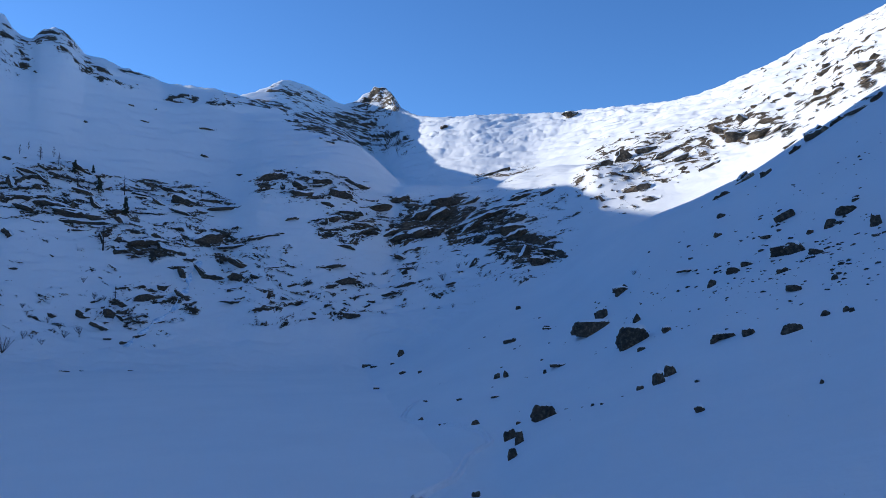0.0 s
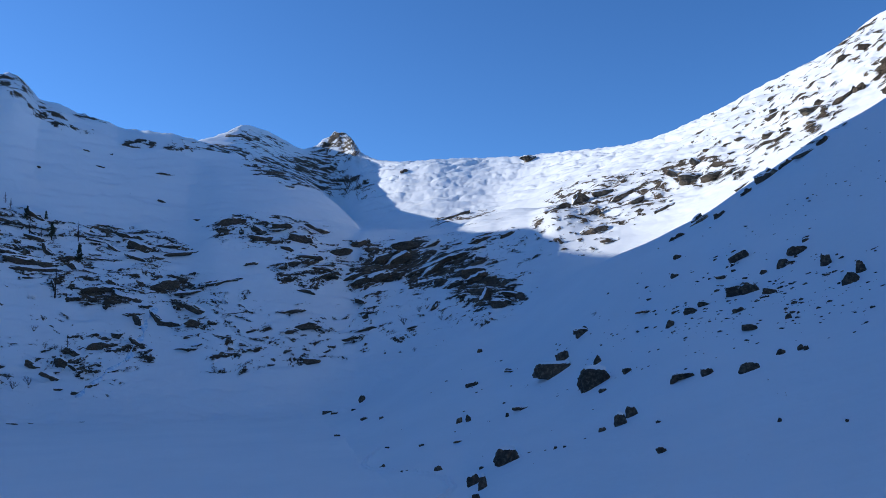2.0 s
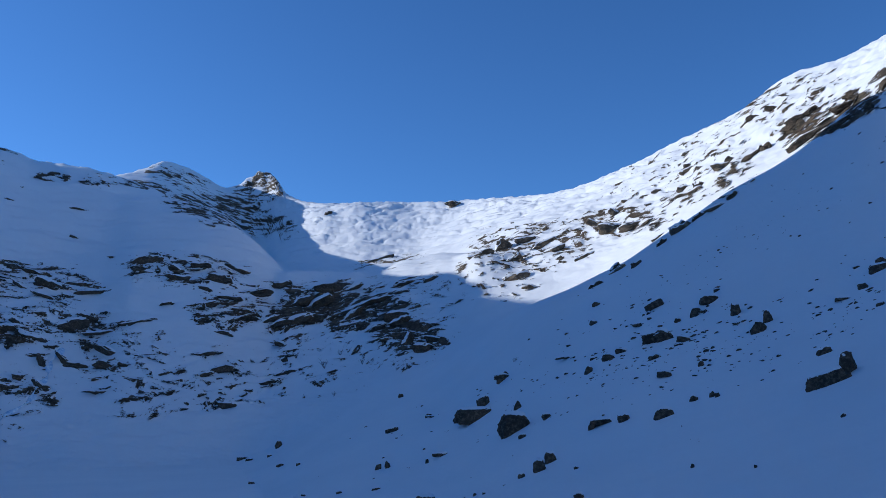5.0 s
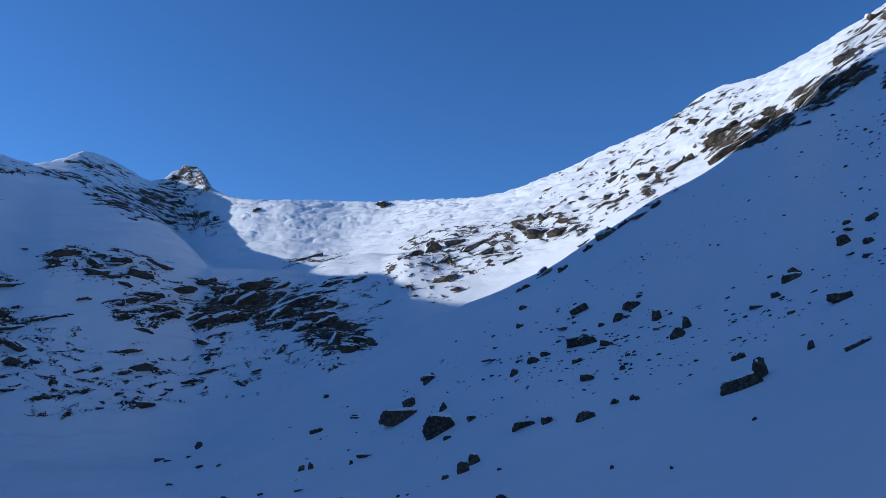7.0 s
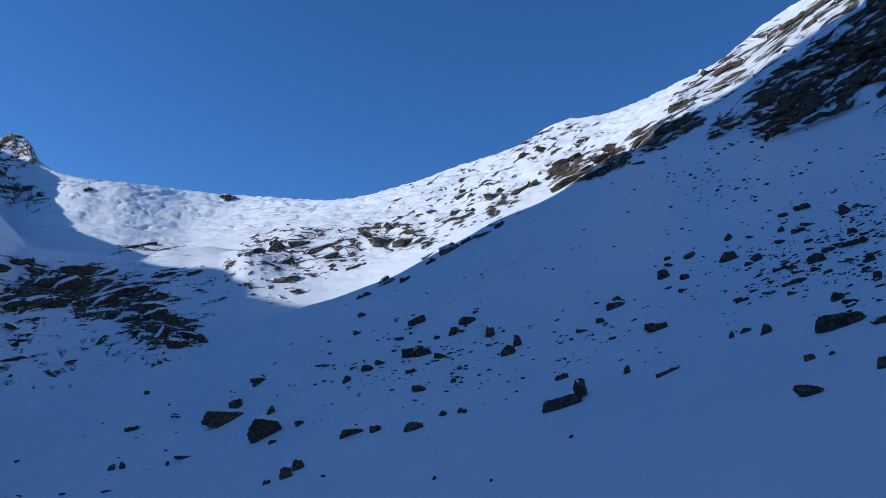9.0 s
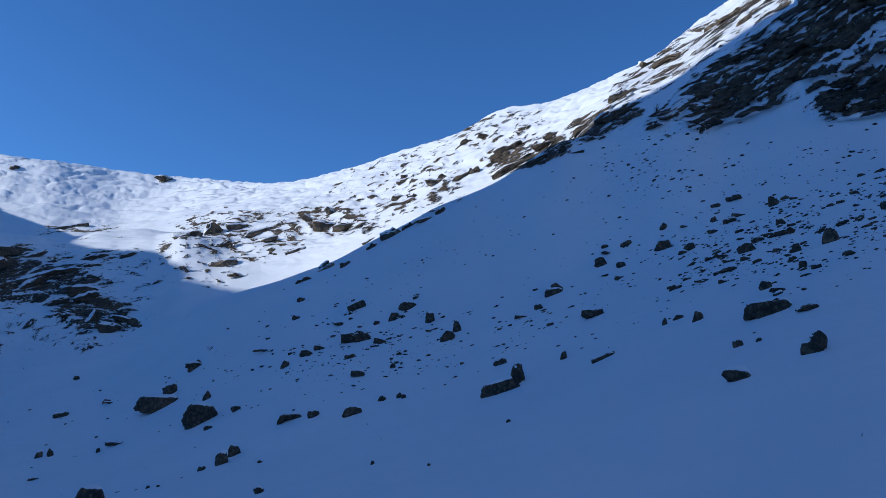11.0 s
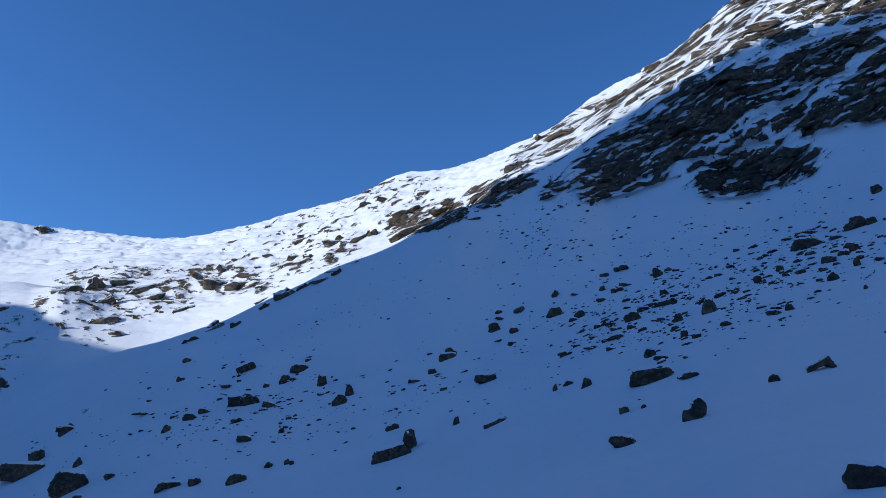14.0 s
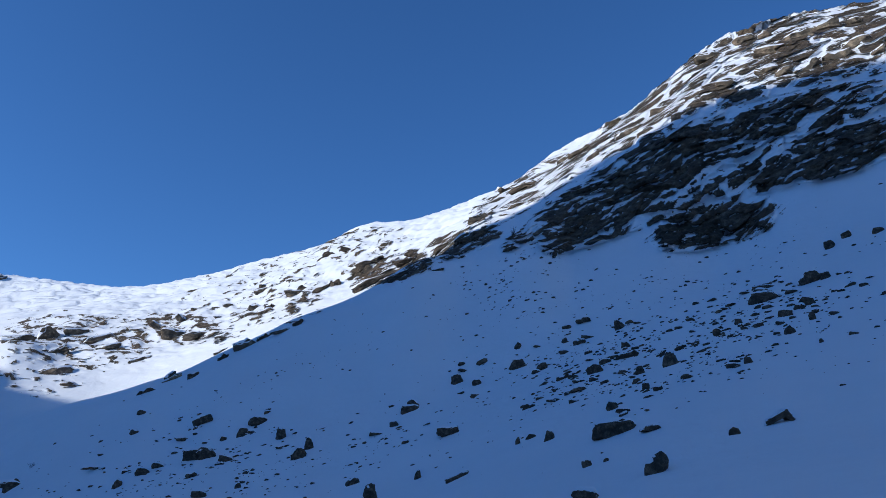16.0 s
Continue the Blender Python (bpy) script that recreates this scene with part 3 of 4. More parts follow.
OUTCROPS_GULLY = [
    (-20.4, 1.85, 2.13, 0.5, 7), (-19.5, 2.52, 0.82, 0.54, 1), (-26.3, 0.62, 0.66, 0.3, -27), (-24.3, 0.58, 1.33, 0.45, -30),
    (-23.2, -0.2, 1.63, 0.45, -34), (-22.8, 0.71, 0.93, 0.6, -20), (-22.9, -0.95, 0.76, 0.22, -7), (-21.9, -1.22, 0.49, 0.3, -12),
    (-21.0, -0.74, 0.95, 0.26, 15), (-19.8, 0.17, 1.0, 0.23, 14), (-22.2, 1.34, 1.16, 0.52, -37), (-22.0, 0.36, 1.1, 0.34, -27),
    (-18.2, 3.32, 1.46, 0.62, -64), (-18.2, 1.96, 1.33, 0.55, -42), (-17.8, 1.49, 0.92, 0.23, 6), (-18.6, 3.95, 1.94, 0.31, 5),
    (-28.6, 3.59, 0.53, 0.18, -2), (-17.0, 3.59, 1.61, 0.43, -45), (-16.2, 3.28, 1.7, 0.51, -11),
]
OUTCROPS_CENTRE_LOW = [
    (-14.2, 4.18, 2.84, 0.48, -20), (-14.4, 3.28, 1.77, 0.56, -15), (-13.4, 3.32, 0.76, 0.32, -28), (-11.8, 4.1, 1.82, 0.16, 8),
    (-8.0, 4.17, 1.92, 0.33, 7), (-8.2, 2.77, 1.42, 0.32, 14), (-6.9, 3.08, 1.83, 0.56, 13), (-6.7, 0.71, 1.51, 0.57, 7),
    (-5.2, 1.7, 0.72, 0.33, 12), (-3.9, 2.26, 2.1, 0.49, 12), (-2.5, 2.96, 2.07, 0.29, 10), (-8.3, 1.39, 0.64, 0.32, 17),
    (-9.4, 0.44, 0.67, 0.24, 11), (-14.7, 1.58, 2.29, 0.24, 1), (-3.0, 4.82, 1.12, 0.41, -12), (-2.8, 3.75, 0.5, 0.41, 50),
    (-5.6, 1.34, 0.71, 0.24, 18), (-10.7, 2.83, 0.89, 0.2, 18),
]
OUTCROPS_CENTRE = [
    (-12.4, 10.41, 2.13, 0.52, 9), (-10.3, 9.42, 1.66, 0.56, -9), (-10.5, 9.94, 0.89, 0.52, -43), (-8.7, 10.19, 1.54, 0.48, -3),
    (-7.4, 9.35, 1.93, 0.89, -13), (-6.4, 10.08, 1.89, 0.57, -20), (-8.4, 8.6, 1.04, 0.41, -14), (-10.8, 7.56, 1.19, 0.36, 12),
    (-9.2, 7.51, 1.15, 0.2, 8), (-8.0, 7.6, 1.25, 0.49, 9), (-6.6, 7.99, 2.14, 0.4, -1), (-4.9, 8.44, 2.2, 0.48, 9),
    (-3.2, 9.01, 1.54, 0.57, 18), (-6.2, 7.22, 2.33, 0.32, -4), (-6.0, 6.63, 1.92, 0.37, 20), (-4.2, 6.45, 2.05, 0.41, 32),
    (-7.0, 5.6, 1.4, 0.32, -8), (-11.4, 5.43, 0.36, 0.16, 2),
]
OUTCROPS_SPUR = [
    (-17.0, 11.66, 0.72, 0.23, -13), (-21.1, 13.74, 0.63, 0.15, -10), (-16.8, 13.51, 1.41, 0.16, -6), (-20.5, 14.61, 0.41, 0.15, -11), (-14.5, 10.52, 1.11, 0.24, -6), (-27.8, 16.15, 0.51, 0.17, -9), (-24.8, 13.35, 0.26, 0.15, -14), (-22.0, 14.71, 0.41, 0.15, -6), (0.1, 14.29, 0.6, 0.36, -9), (23.6, 14.26, 0.52, 0.22, 8), (9.6, 15.0, 1.62, 0.47, -9),
]
OUTCROPS_SLABS = [
    (-2.5, 6.5, 3.49, 0.9, 17), (-0.5, 7.65, 2.9, 0.9, 31), (-0.1, 8.82, 2.13, 0.82, 13), (-1.7, 7.69, 1.81, 0.82, 23),
    (1.7, 8.83, 2.4, 0.41, 26), (1.6, 6.73, 2.93, 0.53, 38), (2.5, 7.54, 3.8, 0.61, 25), (4.2, 8.1, 1.41, 0.41, 18),
    (4.0, 6.04, 1.85, 0.54, 15), (5.0, 6.87, 1.95, 0.9, 13), (5.5, 6.48, 1.77, 0.61, 25), (6.0, 5.06, 1.43, 0.61, 66),
    (7.2, 4.58, 1.71, 0.98, 1), (7.9, 5.18, 1.94, 0.41, -7), (4.4, 5.2, 0.9, 0.29, -1), (5.7, 9.24, 1.94, 0.33, 8),
    (5.4, 8.62, 1.36, 0.33, 14), (7.7, 9.55, 1.37, 0.36, 18), (0.7, 2.98, 0.99, 0.24, 13),
]
OUTCROPS_SUNNY_LIP = [
    (13.0, 11.69, 1.05, 0.71, 67), (13.6, 10.9, 1.22, 0.59, 22), (14.8, 12.17, 1.45, 0.35, 5), (16.0, 11.83, 1.69, 0.43, 22),
    (16.9, 11.49, 1.15, 0.47, 19), (14.0, 9.51, 1.66, 0.43, 15), (11.3, 11.29, 1.73, 0.32, 15), (19.8, 13.13, 1.17, 0.45, -31),
    (21.0, 12.81, 1.7, 0.68, -5), (21.2, 13.85, 0.71, 0.37, -36), (22.7, 12.89, 2.09, 0.37, 12), (18.9, 10.82, 1.33, 0.27, 18),
    (15.3, 8.83, 1.66, 0.2, -3), (9.5, 14.89, 0.75, 0.24, 10), (11.6, 8.84, 0.79, 0.24, -36), (3.8, 11.0, 2.16, 0.25, 13),
]
OUTCROPS_SUNNY_SLOPE = [
    (26.5, 16.4, 1.01, 0.32, 20), (26.1, 15.13, 1.0, 0.43, -22), (26.9, 14.85, 1.21, 0.39, 24), (28.8, 16.37, 1.09, 0.45, 10),
    (26.5, 17.57, 0.79, 0.18, 8), (24.3, 15.12, 0.81, 0.22, -2), (22.1, 14.65, 0.75, 0.15, 6), (25.7, 12.38, 1.42, 0.48, 11),
    (28.2, 13.63, 1.34, 0.28, 18), (21.2, 9.83, 1.37, 0.26, 32), (24.2, 11.93, 0.97, 0.19, 24), (28.8, 15.66, 0.55, 0.28, -9),
]
OUTCROPS_RIB = [
    (22.5, 10.08, 1.4, 0.38, 28), (24.4, 11.49, 1.25, 0.34, 33), (27.0, 13.09, 1.36, 0.36, 22), (29.4, 14.28, 1.3, 0.35, 28), (19.6, 8.78, 1.87, 0.23, 28), (25.6, 12.5, 1.7, 0.62, 20), (21.1, 9.92, 1.29, 0.34, 36),
    (31.0, 16.97, 1.6, 0.41, 41), (31.8, 17.26, 0.95, 0.53, 35), (34.6, 17.54, 2.83, 0.65, 26), (36.6, 18.17, 1.7, 0.49, 26),
    (34.5, 18.97, 2.82, 0.57, 26), (35.3, 18.19, 2.25, 0.49, 32), (37.1, 19.16, 1.79, 0.41, 14), (37.4, 19.73, 1.15, 0.33, -8),
    (30.9, 19.24, 1.28, 0.41, 34), (29.4, 16.68, 1.1, 0.48, -10), (27.2, 15.23, 1.17, 0.4, 11), (26.6, 16.63, 0.99, 0.32, 6),
    (32.6, 19.84, 1.03, 0.25, -10), (35.4, 20.41, 0.72, 0.29, 15), (39.9, 20.33, 1.62, 0.49, 35), (41.3, 20.87, 1.65, 0.65, 46),
    (42.4, 21.16, 2.29, 0.66, 22), (38.4, 18.84, 0.72, 0.45, 27), (39.5, 18.72, 0.88, 0.21, 8),
]
OUTCROPS_FACE_SUNNY = [
    (42.5, 22.37, 1.59, 0.82, 13), (44.9, 24.62, 1.64, 0.82, 29), (46.2, 24.73, 2.49, 0.89, 24), (45.6, 23.5, 1.62, 0.41, 18),
    (49.3, 26.6, 1.49, 0.72, 37), (50.6, 27.1, 2.12, 0.72, 19), (51.6, 26.69, 1.27, 0.56, 42), (54.5, 28.17, 2.29, 0.54, 22),
    (55.8, 28.16, 1.49, 0.47, 29), (57.0, 29.5, 1.67, 0.54, 0), (58.6, 29.13, 1.75, 0.6, 30), (59.7, 30.24, 1.77, 0.53, 20),
    (60.8, 30.04, 1.37, 0.45, 14), (61.9, 30.69, 1.38, 0.45, -3), (61.2, 32.57, 2.43, 0.67, -1), (63.9, 33.21, 1.87, 0.79, 10),
    (65.2, 33.2, 1.16, 0.64, 21), (65.9, 32.14, 3.26, 0.71, -9),
]
OUTCROPS_FACE_TOP = [
    (63.9, 29.91, 2.13, 0.55, 6), (65.0, 30.98, 1.7, 0.61, 6), (66.2, 30.71, 1.22, 0.5, 30), (68.1, 30.71, 1.57, 0.63, 37),
    (69.8, 30.98, 2.12, 0.76, 12), (69.4, 29.98, 1.93, 0.35, 3), (67.5, 32.82, 2.16, 0.91, 8), (69.4, 32.94, 2.25, 0.89, 5),
    (71.3, 31.42, 2.06, 0.75, 11), (71.5, 32.8, 1.1, 0.47, 4), (72.6, 30.76, 1.18, 0.47, 24), (63.4, 31.61, 2.0, 0.43, 14),
]
BOULDERS_LAKESIDE = [
    (10.75, -0.55, 3.2, 0.95, 3), (11.34, 0.42, 1.02, 0.8), (13.47, -1.4, 2.31, 1.7), (7.32, -6.53, 2.06, 1.25), (15.15, -4.06, 1.06, 0.96),
    (15.88, -3.47, 0.97, 0.96), (4.79, -8.03, 1.19, 0.81), (5.47, -8.3, 0.79, 1.09), (4.9, -9.34, 0.71, 0.77), (17.75, -5.9, 0.7, 0.61),
    (12.75, 2.21, 1.17, 0.68), (8.17, -3.02, 1.32, 0.36), (4.48, -3.72, 0.45, 0.52), (2.34, -7.04, 0.79, 0.39), (13.77, 0.22, 0.58, 0.59),
    (15.72, -0.49, 0.68, 0.43), (14.06, -1.75, 0.65, 0.32), (2.32, -11.94, 0.63, 0.53),
]
STONES_LAKESIDE = [
    # three thin dark slivers that stand in for the shade line along the far bank
    (-25.4, -3.01, 0.67, 0.11), (-21.4, -3.06, 0.42, 0.07), (-24.36, -3.03, 0.34, 0.07),
    (5.43, 1.12, 0.41, 0.32), (7.45, -0.26, 0.6, 0.28), (4.82, -1.27, 1.01, 0.4), (7.27, -3.42, 0.32, 0.32), (-3.01, -2.2, 0.57, 0.48),
    (-2.9, -3.48, 0.6, 0.24), (-1.61, -6.77, 0.49, 0.27), (0.04, -7.05, 0.79, 0.2), (13.85, -4.47, 0.57, 0.31), (3.74, -5.15, 0.68, 0.16),
    (-1.17, -5.48, 0.57, 0.16), (-4.77, -4.67, 0.48, 0.2), (-5.43, -2.99, 0.81, 0.31), (1.15, -5.36, 0.45, 0.2), (5.37, -6.98, 0.36, 0.23),
    (10.58, -5.66, 0.27, 0.24), (-3.61, -2.8, 0.4, 0.2), (25.41, -3.77, 0.33, 0.33), (-4.96, -3.04, 0.53, 0.24), (-1.66, -3.41, 0.41, 0.2),
    (11.22, -5.53, 0.24, 0.16), (27.0, 0.85, 0.49, 0.4),
]
BOULDERS_SLOPE = [
    (19.46, -1.01, 1.78, 0.7), (21.03, -0.71, 0.99, 0.66), (23.81, -0.44, 1.4, 0.7), (23.68, 4.67, 2.23, 0.81), (23.89, 2.2, 1.17, 0.52),
    (34.0, 1.45, 3.2, 0.95, 16), (35.38, 2.18, 1.1, 1.49), (30.18, 5.0, 1.5, 0.75, 42), (30.92, 5.72, 0.69, 0.81), (28.92, 6.3, 0.81, 0.85),
    (23.54, 6.94, 1.4, 0.6, 22), (27.36, 7.18, 1.43, 0.53), (26.3, 6.36, 0.74, 0.61), (37.73, 8.53, 1.44, 0.64), (40.6, 6.98, 1.72, 0.63),
    (41.41, 4.1, 2.1, 0.42, 22), (12.67, 2.18, 1.19, 0.54), (25.37, 4.63, 0.94, 0.4), (34.18, 3.48, 1.07, 0.55),
]
STONES_SLOPE = [
    (20.18, 3.51, 1.01, 0.44), (21.17, 3.99, 1.01, 0.4), (18.82, 2.65, 0.6, 0.55), (23.33, 3.49, 0.81, 0.4), (26.44, 2.95, 0.48, 0.4),
    (19.54, 7.34, 0.61, 0.28), (19.32, 6.03, 0.81, 0.37), (22.36, 5.74, 0.73, 0.33), (25.09, 5.99, 0.5, 0.32), (35.53, 6.81, 1.03, 0.32),
    (37.68, 6.38, 0.59, 0.24), (38.68, 4.05, 0.66, 0.58), (11.22, 0.49, 1.01, 0.53), (25.85, 0.62, 0.72, 0.4), (29.35, -3.73, 0.23, 0.26),
    (34.86, -0.51, 0.39, 0.23), (27.29, 0.84, 0.41, 0.44), (17.28, 3.6, 1.59, 0.2), (7.5, -0.36, 0.73, 0.19), (3.89, -3.81, 0.51, 0.49),
    (17.64, -3.9, 0.39, 0.23),
]
BOULDERS_NEAR = [
    (52.4, 7.25, 3.5, 1.1, 5), (54.83, 7.45, 1.54, 0.46), (50.3, 2.82, 2.13, 1.06), (55.27, 4.77, 1.88, 1.46), (50.43, 5.11, 0.75, 0.62),
    (52.29, 8.92, 0.89, 0.66), (53.02, 8.71, 1.1, 0.46), (60.33, 7.21, 0.92, 0.58), (63.02, 7.9, 2.15, 0.8, 32), (47.88, 6.86, 0.8, 0.82),
    (46.6, 6.97, 0.85, 0.32), (45.65, 6.57, 0.39, 0.52), (41.2, 10.65, 1.09, 0.65), (42.7, 10.57, 0.8, 0.4), (37.98, 8.74, 1.23, 0.69),
    (40.55, 7.0, 1.01, 0.53), (63.01, 15.82, 2.07, 0.75), (51.77, 5.46, 0.44, 0.27),
]
TALUS_MAIN = [
    (50.43, 14.94, 1.14, 0.47), (52.98, 14.5, 0.81, 0.7), (50.69, 13.9, 0.98, 0.27), (53.35, 13.19, 0.92, 0.62), (53.58, 12.48, 1.46, 0.47),
    (56.45, 11.88, 1.23, 1.07), (51.17, 11.48, 1.31, 0.67), (51.95, 12.12, 0.93, 0.39), (54.28, 11.41, 0.73, 0.62), (47.46, 11.73, 0.97, 0.52),
    (45.66, 11.8, 1.38, 0.69), (45.68, 13.21, 0.59, 0.48), (49.06, 13.6, 0.51, 0.4), (51.04, 10.9, 0.76, 0.35), (54.05, 10.8, 0.73, 0.39),
    (54.64, 10.28, 0.61, 0.58), (55.48, 10.21, 0.71, 0.42), (49.95, 10.18, 1.33, 0.35), (49.63, 9.44, 0.76, 0.27), (48.15, 9.46, 1.08, 0.31),
    (47.25, 9.67, 0.69, 0.19),
]
TALUS_UPPER = [
    (66.08, 16.84, 1.51, 0.89), (67.07, 17.03, 0.73, 0.59), (63.2, 15.87, 2.2, 0.86), (65.7, 15.39, 1.21, 0.66), (64.25, 14.8, 1.03, 0.56),
    (64.41, 13.63, 0.83, 0.63), (62.45, 14.21, 0.71, 0.34), (59.78, 13.8, 0.7, 0.54), (61.58, 11.85, 0.74, 0.52), (60.57, 11.59, 0.93, 0.34),
    (66.28, 12.93, 0.36, 0.29), (67.54, 18.91, 0.76, 0.62), (68.68, 19.5, 0.72, 0.5), (70.63, 19.54, 0.87, 0.42), (61.2, 14.48, 0.58, 0.46),
    (65.91, 14.44, 0.5, 0.66), (50.14, 13.48, 0.99, 0.4), (63.08, 16.71, 1.58, 0.26), (69.29, 16.3, 0.63, 0.28),
]
BOULDER_FOOT = [
    (66.0, 0.8, 3.8, 1.45),
]


def ground_at(az, el, first=12):
    """The first place where the way at this bearing and elevation meets the ground."""
    i = int(np.argmin(np.abs(AZ - az)))
    k = int(np.argmax(EL[i, first:] >= el)) + first
    f = (el - EL[i, k - 1]) / max(EL[i, k] - EL[i, k - 1], 1e-6)
    f = min(max(f, 0.0), 1.0)
    r = R[i, k - 1] * (1 - f) + R[i, k] * f
    z = Z[i, k - 1] * (1 - f) + Z[i, k] * f
    a = radians(az)
    return Vector((r * math.sin(a), r * math.cos(a), max(z, 0.0))), r


def globe(level):
    bm = bmesh.new()
    bmesh.ops.create_icosphere(bm, subdivisions=level, radius=1)
    v = np.array([p.co[:] for p in bm.verts])
    f = np.array([[q.index for q in p.verts] for p in bm.faces])
    bm.free()
    return v / np.linalg.norm(v, axis=1)[:, None], f


GLOBES = {k: globe(k) for k in (2, 3, 4)}


def chunk(rng, level, rough=0.07, boxy=False):
    """An angular block: six broken sides out of square and a few corners split off, its faces a little uneven."""
    d, f = GLOBES[level]
    sides = np.vstack([np.eye(3), -np.eye(3)]) + rng.normal(size=(6, 3)) * (0.1 if boxy else 0.24)
    splits = rng.normal(size=(4 if boxy else 6, 3))
    n = np.vstack([sides, splits])
    n /= np.linalg.norm(n, axis=1)[:, None]
    off = np.concatenate([rng.uniform(0.75, 1.0, 6), rng.uniform(0.95, 1.25, len(splits)) if boxy else rng.uniform(0.72, 1.1, len(splits))])
    dot = d @ n.T
    r = np.min(np.where(dot > 0.05, off / np.maximum(dot, 0.05), 9.0), axis=1)
    r = np.minimum(r, 1.35)
    for k in range(8):
        w = rng.normal(size=3) * (3.5 + 3.0 * k)
        r = r + rough / (1 + 0.4 * k) * np.sin(d @ w + rng.uniform(0, 6.28))
    r = r * (1 + 0.4 * rough * rng.normal(size=len(d)))
    return d * r[:, None], f


def mesh_of(name, verts, faces, material, smooth=False):
    me = bpy.data.meshes.new(name)
    me.from_pydata(verts.tolist(), [], faces.tolist())
    me.materials.append(material)
    if smooth:
        me.polygons.foreach_set("use_smooth", np.ones(len(faces), bool))
    me.update()
    return me


def rock_meshes(name, seed, size, lobes=1, level=3, snow=0.5, rough=0.07, boxy=False, material=None, foot=0.0):
    """Meshes of one rock of that size (x, y, z), its steps side by side along x, and of the snow lying on it."""
    rng = np.random.default_rng(seed)
    v, f = chunk(rng, level, rough, boxy)
    if lobes > 1:  # broken along its length into steps of uneven height
        cuts = np.sort(rng.uniform(-0.9, 0.9, lobes - 1))
        at = np.searchsorted(cuts, v[:, 0] + 0.12 * np.sin(4 * v[:, 2] + rng.uniform(0, 6)))
        tall, shift, deep = rng.uniform(0.4, 1.05, lobes), rng.uniform(-0.3, 0.3, lobes), rng.uniform(-0.3, 0.3, lobes)
        v = np.stack([v[:, 0] * (1 + 0.06 * rng.normal(size=lobes)[at]), v[:, 1] * (0.5 + 0.5 * tall[at]) + deep[at], v[:, 2] * tall[at] + shift[at]], -1)
    v = v / np.abs(v).max(axis=0)
    v[:, :2] *= (1 - foot * v[:, 2])[:, None]  # broader at the foot
    v = v / np.abs(v).max(axis=0) * (np.array(size) / 2)
    if foot:  # bedded deep in the snow
        v[:, 2] = np.where(v[:, 2] < -0.12 * size[2], v[:, 2] * 1.9 + 0.108 * size[2], v[:, 2])
    tri = v[f]
    fn = np.cross(tri[:, 1] - tri[:, 0], tri[:, 2] - tri[:, 0])
    vn = np.zeros_like(v)
    for c in range(3):
        np.add.at(vn, f[:, c], fn)
    nz = vn[:, 2] / np.maximum(np.linalg.norm(vn, axis=1), 1e-9)
    w = rng.normal(size=3) * 5 / max(size)
    mask = np.clip((nz - 0.72 + 0.14 * np.sin(v @ w) + 0.4 * (snow - 0.5)) / 0.2, 0, 1)
    for _ in range(3):  # an even edge to the snow
        total, n = np.zeros(len(v)), np.zeros(len(v))
        for a, b in ((0, 1), (1, 2), (2, 0)):
            np.add.at(total, f[:, a], mask[f[:, b]])
            np.add.at(n, f[:, a], 1)
        mask = 0.4 * mask + 0.6 * total / np.maximum(n, 1)
    mask = np.clip((mask - 0.35) / 0.3, 0, 1)
    keep = mask[f].max(axis=1) > 0.05
    deep = min(0.07 * size[2] + 0.06, 0.4)
    top = v + np.array([0, 0, 1.0]) * (mask * deep - (mask < 0.02) * 0.1 * deep)[:, None]
    used = np.unique(f[keep]) if keep.any() else np.array([], int)
    rock = mesh_of(name, v, f, material or MAT_ROCK_SHADED)
    cap = None
    if len(used) > 3:
        idx = np.full(len(v), -1)
        idx[used] = np.arange(len(used))
        cap = mesh_of("snow_cap", top[used], idx[f[keep]], MAT_SNOW, True)
    return rock, cap


def put_rock(name, meshes, m, label, category, group):
    """A rock as a thing: the stone itself and the snow that lies on it."""
    ob = tagged(new(name), label, category, group)
    ob.empty_display_size = 0.2
    ob.matrix_basis = m
    for me, part_name in zip(meshes, ("rock", "snow_cap")):
        if me:
            piece = new(part_name, me)
            piece.parent = ob
    return ob


